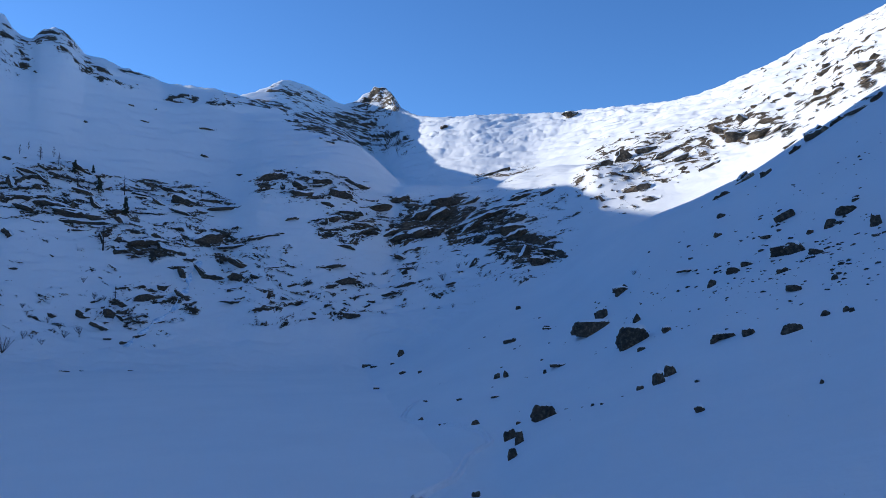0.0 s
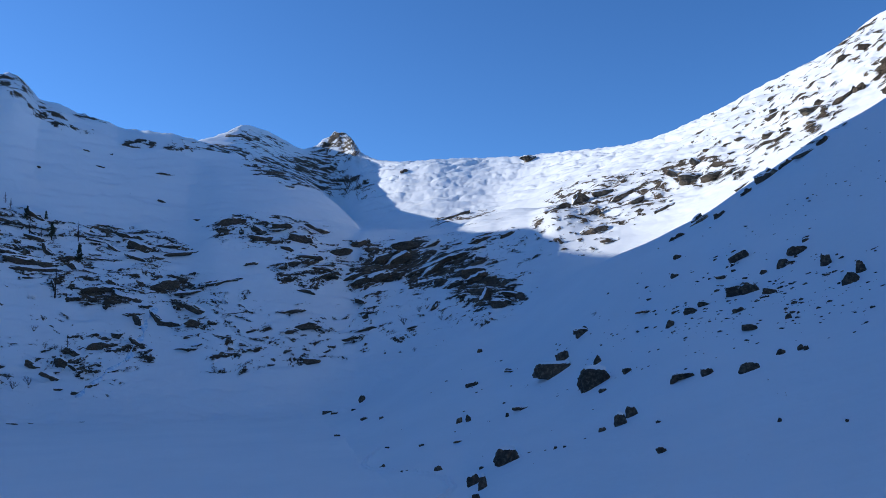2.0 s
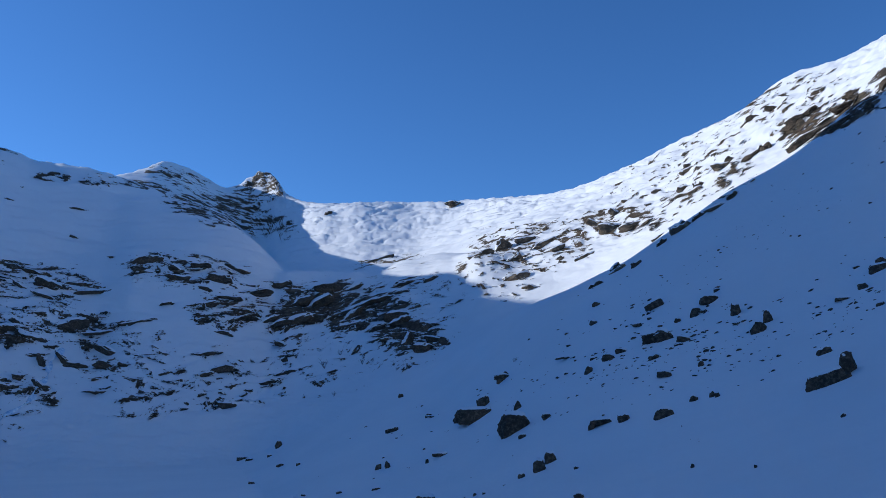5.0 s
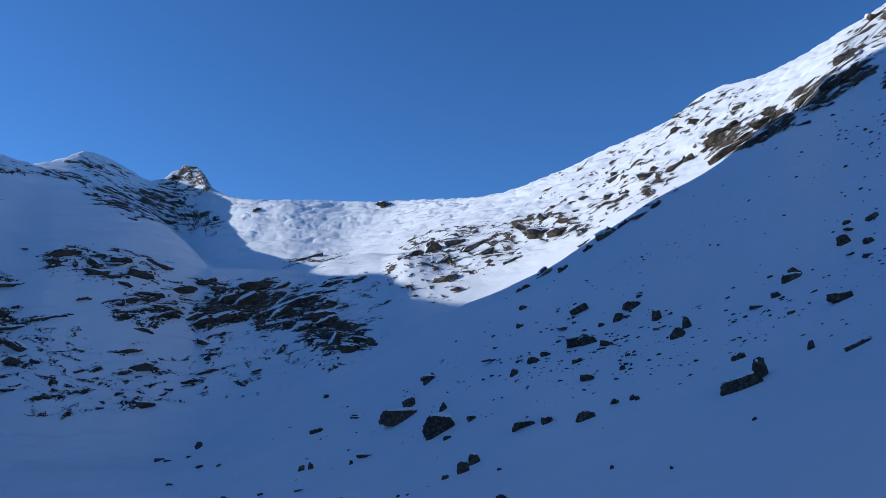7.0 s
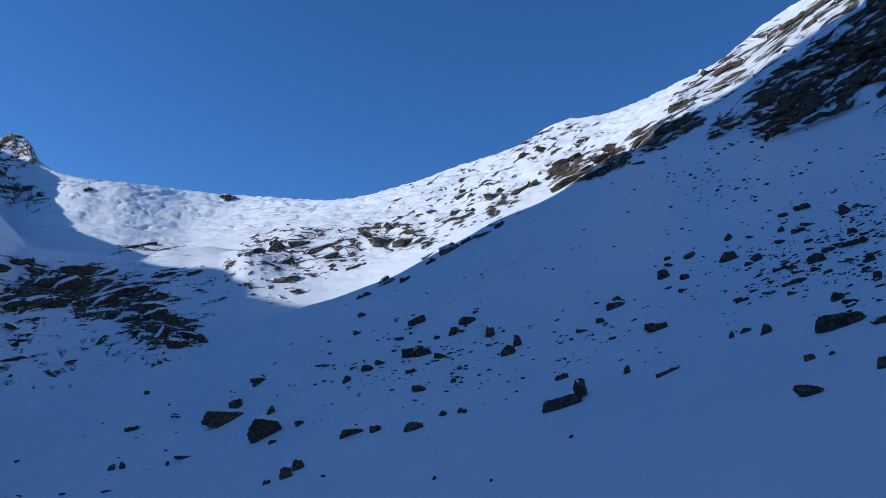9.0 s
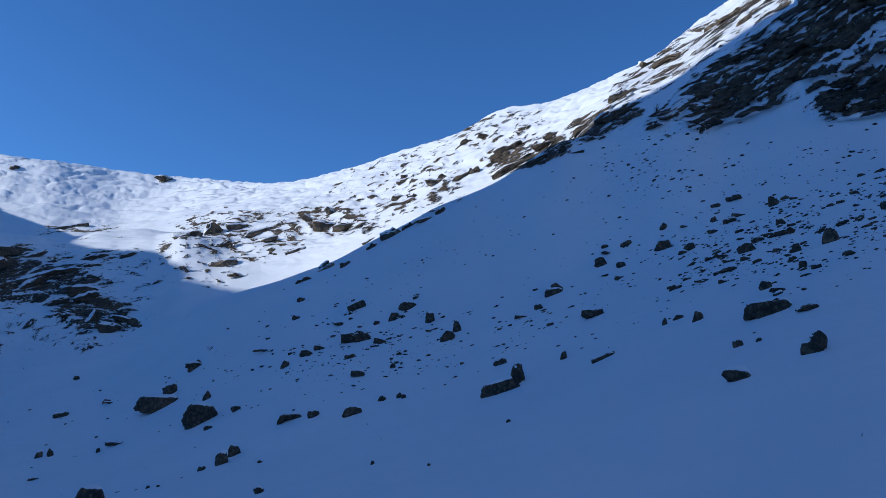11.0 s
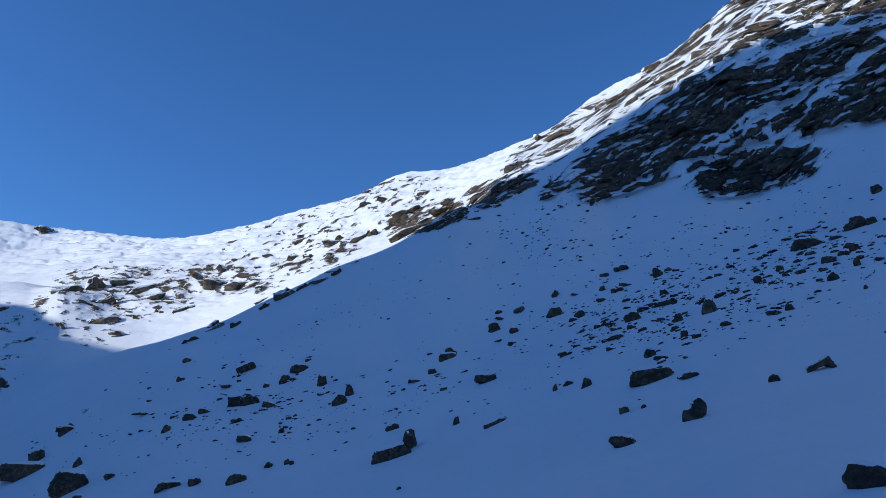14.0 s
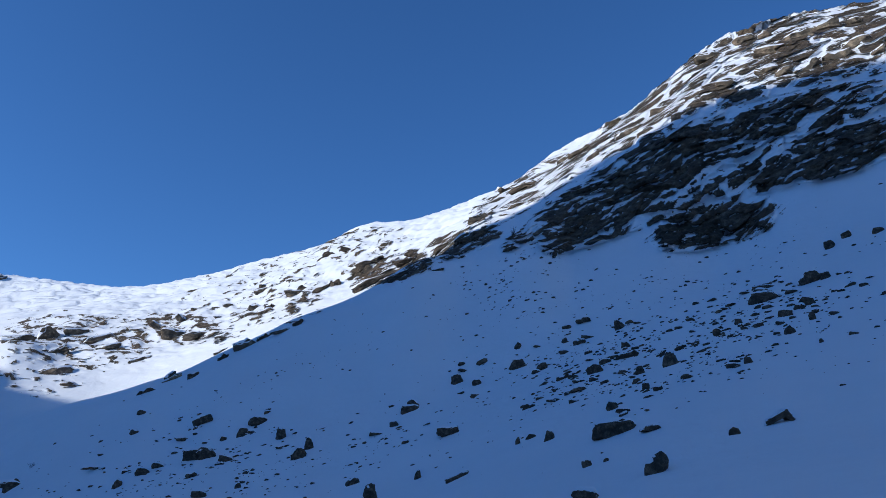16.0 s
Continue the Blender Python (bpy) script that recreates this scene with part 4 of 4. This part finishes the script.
rocks_rng = random.Random(5)
count = 0
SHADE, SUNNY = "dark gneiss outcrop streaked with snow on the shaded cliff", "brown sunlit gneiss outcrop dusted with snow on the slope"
for outcrops, text, band in (
        (OUTCROPS_WEST_UPPER, SHADE, "outcrops on the cliffs"), (OUTCROPS_WEST_MIDDLE, SHADE, "outcrops on the cliffs"), (OUTCROPS_GULLY, "dark shaded rock step beside the frozen gully", "outcrops on the cliffs"),
        (OUTCROPS_CENTRE_LOW, "low dark rock ledge breaking through the snow slope", "outcrops on the cliffs"), (OUTCROPS_CENTRE, SHADE, "outcrops on the cliffs"), (OUTCROPS_SPUR, "small dark rock poking out of the high snow slope", "outcrops on the cliffs"),
        (OUTCROPS_SLABS, "dark tilted rock slab below the snowy lip", "outcrops on the cliffs"), (OUTCROPS_SUNNY_LIP, SUNNY, "outcrops in the sun"), (OUTCROPS_SUNNY_SLOPE, SUNNY, "outcrops in the sun"),
        (OUTCROPS_RIB, "jagged rock on the snowy rib at the shadow's edge", "outcrops on the rib"), (OUTCROPS_FACE_SUNNY, "brown sunlit crag with snow in its cracks", "crags on the rock face"),
        (OUTCROPS_FACE_TOP, "brown sunlit crag high on the rock face", "crags on the rock face")):
    for az, el, length, thick, tilt in outcrops:
        count += 1
        p, r = ground_at(az, el)
        w, h = r * radians(length), r * radians(thick)
        if band == "outcrops in the sun":
            w, h = 1.2 * w, 1.3 * h
        if band == "outcrops on the rib":
            w, h = (0.7 * w, 1.5 * h) if az < 30 else (1.1 * w, 1.35 * h)
        lobes = max(1, min(6, round(0.9 * length / thick)))
        # sunlit outcrops take the lighter rock colour, all others the shade-darkened copy
        meshes = rock_meshes("rock_outcrop", 100 + count, (w * 1.1, min(w, 1.3 * h + 1.0), h * 1.3), lobes, 3, 0.25 if "rib" in text else 0.7, 0.05 if "sun" in text else 0.07, "sun" in text, MAT_ROCK_SUNLIT if "sun" in text else MAT_ROCK_SHADED)
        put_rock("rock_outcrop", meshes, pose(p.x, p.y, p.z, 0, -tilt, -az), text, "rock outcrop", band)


def boulder_label(w, h):
    if w > 2.4 * h:
        return "long flat dark rock slab lying in the snow"
    if h > 0.95 * w:
        return "upright pointed dark rock standing in the snow"
    if w > 4:
        return "large angular dark boulder half buried in snow"
    return "dark angular boulder capped with a little snow"


for boulders, group in ((BOULDERS_LAKESIDE, "boulders above the lake"), (STONES_LAKESIDE, "stones by the lake"), (BOULDERS_SLOPE, "boulders on the snow slope"), (STONES_SLOPE, "stones on the snow slope"),
                        (BOULDERS_NEAR, "boulders on the snow slope"), (TALUS_MAIN, "talus blocks"), (TALUS_UPPER, "talus blocks"), (BOULDER_FOOT, "boulders on the snow slope")):
    for az, el, width, height, *lean in boulders:
        count += 1
        p, r = ground_at(az, el, 3 if boulders is BOULDER_FOOT else 12)
        w, h = r * radians(width), r * radians(height)
        level, slab = (4 if width > 1.5 else 3), width > 2.2 * height
        back = r + 0.3 * min(0.8 * w, 0.4 * w + 0.5 * h)  # its middle lies behind its foot, up the slope
        i = int(np.argmin(np.abs(AZ - az)))
        p = Vector((back * math.sin(radians(az)), back * math.cos(radians(az)), max(0.0, float(np.interp(back, R[i], Z[i])))))
        meshes = rock_meshes("boulder", 400 + count, (w * 1.05, min(0.8 * w, 0.4 * w + 0.5 * h), h * (1.1 if slab else 1.3)), 2 if slab and width < 2.5 else 1, level, 0.75, 0.045, slab, None, 0.16 if slab else 0.3)
        put_rock("stone" if group.startswith("stones") else "boulder", meshes, pose(p.x, p.y, p.z + (0.34 if slab else 0.3) * h, 0, -lean[0] if lean else rocks_rng.uniform(-8, 8), -az + rocks_rng.uniform(-15, 15)),
                 boulder_label(w, h) if not group.startswith("stones") else "small dark stone poking out of the snow", "boulder" if not group.startswith("stones") else "stone", group)

# ---- scattered talus ----
VARIANTS = [rock_meshes("talus_block", 900 + k, (1, 0.7, 0.7), 1 + (k % 2) + (k % 5 == 0), 3, (0.3, 0.8, 1.0, 0.6)[k % 4], 0.06, False, None, 0.25) for k in range(16)]
# bearing, elevation, length, thickness, tilt, number, smallest and largest width in degrees
TALUS = [
    (55, 12.6, 26, 5.5, 12, 420, 0.22, 1.0), (60, 14.6, 18, 4.0, 12, 200, 0.2, 0.8), (50, 10.5, 14, 2.2, 5, 110, 0.15, 0.6), (56, 13, 24, 6, 12, 950, 0.1, 0.34),
    (30, 4.6, 24, 5.0, 14, 340, 0.1, 0.5), (56, 17.5, 30, 5, 8, 330, 0.07, 0.42), (30, 11, 24, 4.0, 30, 140, 0.06, 0.28), (6, -3.5, 20, 6, 0, 40, 0.12, 0.4),
    (44, 17.5, 13, 4, 22, 220, 0.07, 0.4), (70, 15, 14, 7, 10, 110, 0.1, 0.5), (42, 9, 30, 7, 20, 120, 0.05, 0.18), (15, 1.5, 20, 6, 14, 160, 0.08, 0.3), (23, 5, 16, 7, 16, 220, 0.1, 0.6),
]
talus_rng = random.Random(17)
placed = []
for a, e, length, thick, tilt, number, small, large in TALUS:
    c, s = math.cos(radians(tilt)), math.sin(radians(tilt))
    for _ in range(number):
        u, v = talus_rng.gauss(0, 0.27) * length, talus_rng.gauss(0, 0.27) * thick
        az, el = a + u * c - v * s, e + u * s + v * c
        if not -5 < az < 76:
            continue
        if gnoise(np.array(az / 2.4), np.array(el / 0.9), 5) < talus_rng.uniform(-0.65, 0.35):  # stones lie in drifts
            continue
        p, r = ground_at(az, el)
        if p.z < 0.3 or r > 300:
            continue
        size = small + (large - small) * talus_rng.random() ** 2.4
        w = r * radians(size)
        m = pose(p.x, p.y, p.z + 0.04 * w, talus_rng.uniform(-15, 15), talus_rng.uniform(-32, 10), -az + talus_rng.uniform(-30, 30)) @ Matrix.Diagonal((w, w, w * talus_rng.uniform(0.28, 0.9), 1))
        placed.append((size, m, talus_rng.randrange(len(VARIANTS))))
placed.sort(key=lambda q: -q[0])
for size, m, k in placed[:270]:
    put_rock("talus_block", VARIANTS[k], m, "small dark talus block on the snow slope", "rock", "scattered talus")
# the smallest ones, past counting, as one heap
verts, faces, base = [], [], 0
SMALL = [rock_meshes("stone", 940 + k, (1, 0.7, 0.6), 1, 2, 0.2, 0.07, False, None, 0.25)[0] for k in range(8)]
for size, m, k in placed[270:]:
    me = SMALL[k % 8]
    verts += [m @ v.co for v in me.vertices]
    faces += [[base + i for i in f.vertices] for f in me.polygons]
    base = len(verts)
me = bpy.data.meshes.new("scattered_stones")
me.from_pydata(verts, [], faces)
me.materials.append(MAT_ROCK_SHADED)
tagged(new("scattered_stones", me), "small dark stones scattered over the snow", "stones", kind="stuff")

# ---- trees and shrubs ----
def bark_material():
    m, n, l, p = nodes_of("bark")
    tc = n.new("ShaderNodeTexCoord").outputs["Object"]
    q = noise_node(n, l, tc, 6, 5)
    l.new(ramp(n, l, q.outputs[0], (0.3, (0.035, 0.028, 0.022)), (0.7, (0.1, 0.08, 0.06))).outputs[0], p.inputs["Base Color"])
    p.inputs["Roughness"].default_value = 0.95
    return m


def needle_material():
    m, n, l, p = nodes_of("needles")
    tc = n.new("ShaderNodeTexCoord").outputs["Object"]
    q = noise_node(n, l, tc, 3, 4)
    l.new(ramp(n, l, q.outputs[0], (0.3, (0.02, 0.028, 0.014)), (0.7, (0.055, 0.06, 0.03))).outputs[0], p.inputs["Base Color"])
    p.inputs["Roughness"].default_value = 0.9
    return m


MAT_BARK, MAT_NEEDLES = bark_material(), needle_material()


def tapered(bm, a, b, ra, rb, sides=5):
    """A tapered limb from a to b."""
    way = (b - a).normalized()
    turn = way.to_track_quat("Z", "Y")
    rings = []
    for c, r in ((a, ra), (b, rb)):
        rings.append([bm.verts.new(c + turn @ Vector((r * math.cos(6.2832 * k / sides), r * math.sin(6.2832 * k / sides), 0))) for k in range(sides)])
    for k in range(sides):
        bm.faces.new((rings[0][k], rings[0][(k + 1) % sides], rings[1][(k + 1) % sides], rings[1][k]))
    bm.faces.new(rings[1])


def part(name, bm, material, parent, label=""):
    me = bpy.data.meshes.new(name)
    bm.to_mesh(me)
    bm.free()
    me.materials.append(material)
    ob = new(name, me)
    ob.parent = parent
    return tagged(ob, label)


def bare_larch(rng, height):
    """A leafless larch: trunk and a crown of thin drooping limbs."""
    tree = tagged(new("larch_tree"), "bare leafless larch standing among snowy rocks", "tree", "trees on the cliffs")
    bm = bmesh.new()
    lean = Vector((rng.uniform(-0.06, 0.06), rng.uniform(-0.06, 0.06), 1))
    tapered(bm, Vector((0, 0, -0.4)), lean * height * 0.5, 0.03 * height, 0.018 * height, 6)
    tapered(bm, lean * height * 0.5, lean * height, 0.018 * height, 0.004 * height, 6)
    part("trunk", bm, MAT_BARK, tree)
    bm = bmesh.new()
    for k in range(46):
        f = 0.18 + 0.8 * rng.random()
        a = rng.uniform(0, 6.2832)
        reach = height * 0.26 * (1.1 - f) * rng.uniform(0.6, 1.1) + 0.1
        start = lean * height * f
        tip = start + Vector((reach * math.cos(a), reach * math.sin(a), reach * rng.uniform(-0.15, 0.5)))
        tapered(bm, start, tip, 0.007 * height, 0.003 * height, 3)
        for _ in range(3):
            g = rng.uniform(0.3, 0.9)
            q = start.lerp(tip, g)
            tapered(bm, q, q + Vector((rng.uniform(-0.4, 0.4), rng.uniform(-0.4, 0.4), rng.uniform(-0.25, 0.25))) * reach, 0.004 * height, 0.002 * height, 3)
    part("crown", bm, MAT_BARK, tree, "thin bare brown twigs")
    return tree


def dark_conifer(rng, height):
    """A small stone pine: trunk and a crown of many needle clumps."""
    tree = tagged(new("pine_tree"), "small dark green pine on a snowy ledge", "tree", "trees on the cliffs")
    bm = bmesh.new()
    tapered(bm, Vector((0, 0, -0.4)), Vector((0, 0, height * 0.95)), 0.035 * height, 0.006 * height, 6)
    part("trunk", bm, MAT_BARK, tree)
    bm = bmesh.new()
    for k in range(120):
        f = 0.12 + 0.86 * rng.random()
        a, out = rng.uniform(0, 6.2832), height * 0.24 * (1.08 - f) * rng.uniform(0.25, 1.1)
        c = Vector((out * math.cos(a), out * math.sin(a), f * height - 0.2 * out))
        size = height * 0.05 * rng.uniform(0.6, 1.3)
        bmesh.ops.create_icosphere(bm, subdivisions=1, radius=size, matrix=Matrix.Translation(c) @ Matrix.Diagonal((rng.uniform(0.8, 1.5), rng.uniform(0.8, 1.5), rng.uniform(0.4, 0.8), 1)))
    part("crown", bm, MAT_NEEDLES, tree, "dark green needle clumps")
    return tree


def bush(rng, height):
    """A leafless alder or willow bush: a fan of thin stems out of the snow."""
    thing = tagged(new("shrub"), "leafless brown shrub poking out of the snow", "shrub", "shrubs by the lake")
    bm = bmesh.new()
    for k in range(9):
        a, s = rng.uniform(0, 6.2832), rng.uniform(0.15, 0.7)
        top = Vector((s * math.cos(a), s * math.sin(a), rng.uniform(0.6, 1.0))) * height
        tapered(bm, Vector((0, 0, -0.2)), top, 0.02 * height, 0.008 * height, 3)
        for _ in range(5):
            q = top * rng.uniform(0.35, 0.95)
            tapered(bm, q, q + Vector((rng.uniform(-0.3, 0.3), rng.uniform(-0.3, 0.3), rng.uniform(0, 0.35))) * height, 0.009 * height, 0.004 * height, 3)
    part("stems", bm, MAT_BARK, thing)
    return thing


# bearing, elevation of the foot, height in degrees, kind
TREES = [(-28.6, 10.92, 0.50, 0), (-28.1, 11.26, 0.43, 0), (-27.4, 10.65, 0.79, 0), (-26.6, 10.90, 0.58, 0), (-26.3, 10.41, 0.66, 0), (-25.3, 9.91, 0.74, 1), (-25.1, 9.11, 0.96, 0), (-24.2, 10.00, 0.48, 1), (-23.8, 8.76, 0.89, 1), (-23.4, 4.97, 1.51, 0), (-22.1, 7.34, 0.99, 1), (-24.4, 8.79, 0.67, 0), (-22.2, 8.74, 1.06, 0), (-17.2, 8.74, 0.55, 0), (-22.5, 1.71, 0.76, 0)]
SHRUBS = [(-22.8, 1.33, 0.53), (-23.8, 1.70, 0.45), (-23.2, 1.63, 0.38), (-24.5, 2.80, 0.38), (-24.6, -0.61, 0.59), (-25.5, -0.82, 0.58), (-26.8, -1.25, 0.44), (-27.9, -0.88, 0.50), (-29.0, -1.75, 1.06), (-26.5, 0.13, 0.43), (-28.0, 1.10, 0.36), (-27.4, -0.88, 0.29), (-25.8, -0.24, 0.44), (0.0, 3.20, 0.66), (-2.0, 3.90, 0.49), (1.1, 4.11, 0.41), (-9.7, 2.84, 0.40), (-13.2, 0.02, 0.40), (0.7, 1.24, 0.33), (45.2, 21.21, 0.74), (47.8, 23.95, 0.40), (13.6, 3.49, 0.40), (2.7, 3.49, 0.41)]
for az, el, tall, kind in TREES:
    p, r = ground_at(az, el)
    rng = random.Random(int(az * 100))
    tree = (dark_conifer if kind else bare_larch)(rng, 1.3 * r * radians(tall))
    tree.matrix_basis = pose(p.x, p.y, p.z, 0, 0, rng.uniform(0, 360))
for az, el, tall in SHRUBS:
    p, r = ground_at(az, el)
    rng = random.Random(int(az * 100))
    bush(rng, r * radians(tall)).matrix_basis = pose(p.x, p.y, p.z)

# ---- ski track along the shore ----
TRACK = [(-3.2, 98.7), (-1.4, 103.3), (1.2, 109.9), (2.6, 118.3), (4.1, 127.2), (6.6, 132.1), (7.8, 135.7), (7.4, 142.0), (3.8, 151.9), (-0.4, 160.8), (-4.7, 169.7), (-8.0, 176.7), (-9.2, 184.4), (-8.5, 193.8), (-6.6, 204.2)]


def height_at(x, y):
    az, r = math.degrees(math.atan2(x, y)), math.hypot(x, y)
    i = int(np.argmin(np.abs(AZ - az)))
    return max(0.0, float(np.interp(r, R[i], Z[i])))


way = np.array(TRACK)
dist = np.concatenate([[0], np.cumsum(np.hypot(*np.diff(way, axis=0).T))])
at = np.arange(0, dist[-1], 0.7)
px, py = pchip(dist, way[:, 0], at), pchip(dist, way[:, 1], at)
tx, ty = np.gradient(px), np.gradient(py)
tl = np.hypot(tx, ty)
PROFILE = [(-0.9, -0.05), (-0.6, 0.32), (-0.4, 0.3), (-0.28, 0.02), (0.28, 0.02), (0.4, 0.3), (0.6, 0.32), (0.9, -0.05)]
bm = bmesh.new()
last = None
for k in range(len(at)):
    row = []
    for off, up in PROFILE:
        x, y = px[k] - ty[k] / tl[k] * off, py[k] + tx[k] / tl[k] * off
        row.append(bm.verts.new((x, y, height_at(x, y) + up * (1 + 0.4 * math.sin(k * 1.7 + off * 5)))))
    if last:
        for c in range(len(row) - 1):
            bm.faces.new((last[c], last[c + 1], row[c + 1], row[c]))
    last = row
me = bpy.data.meshes.new("ski_track")
bm.to_mesh(me)
bm.free()
me.materials.append(MAT_SNOW)
tagged(new("ski_track", me), "trodden track in the snow along the shore", "track", kind="structure")

# ---- frozen stream in the gully ----
def ice_material():
    m, n, l, p = nodes_of("stream_ice")
    pos = n.new("ShaderNodeNewGeometry").outputs["Position"]
    q = noise_node(n, l, pos, 0.6, 5)
    l.new(ramp(n, l, q.outputs[0], (0.35, (0.42, 0.58, 0.78)), (0.6, (0.82, 0.88, 0.93))).outputs[0], p.inputs["Base Color"])
    p.inputs["Roughness"].default_value = 0.25
    return m


STREAM = [(-17.2, 4.4), (-17.7, 3.6), (-17.9, 2.8), (-18.3, 2.0), (-18.7, 1.2), (-19.5, 0.5), (-20.5, -0.2), (-21.2, -0.9), (-21.9, -1.5)]
bm = bmesh.new()
last = None
for k in range(60):
    f = k / 59 * (len(STREAM) - 1)
    i = min(int(f), len(STREAM) - 2)
    az, el = (STREAM[i][c] + (f - i) * (STREAM[i + 1][c] - STREAM[i][c]) for c in (0, 1))
    row = []
    for j, off in enumerate((-0.26, -0.12, 0, 0.12, 0.26)):
        p, r = ground_at(az + off * (0.6 + 0.5 * math.sin(k * 0.7)) + 0.1 * math.sin(k * 0.45), el)
        lift = (0.0, 0.7, 0.9, 0.7, 0.0)[j] - 0.1
        row.append(bm.verts.new(p * (1 - lift / r) + Vector((0, 0, lift * 0.5))))
    if last:
        for c in range(4):
            bm.faces.new((last[c], last[c + 1], row[c + 1], row[c]))
    last = row
me = bpy.data.meshes.new("frozen_stream")
bm.to_mesh(me)
bm.free()
me.materials.append(ice_material())
me.polygons.foreach_set("use_smooth", np.ones(len(me.polygons), bool))
tagged(new("frozen_stream", me), "bluish frozen stream in the rocky gully", "ice", kind="structure")
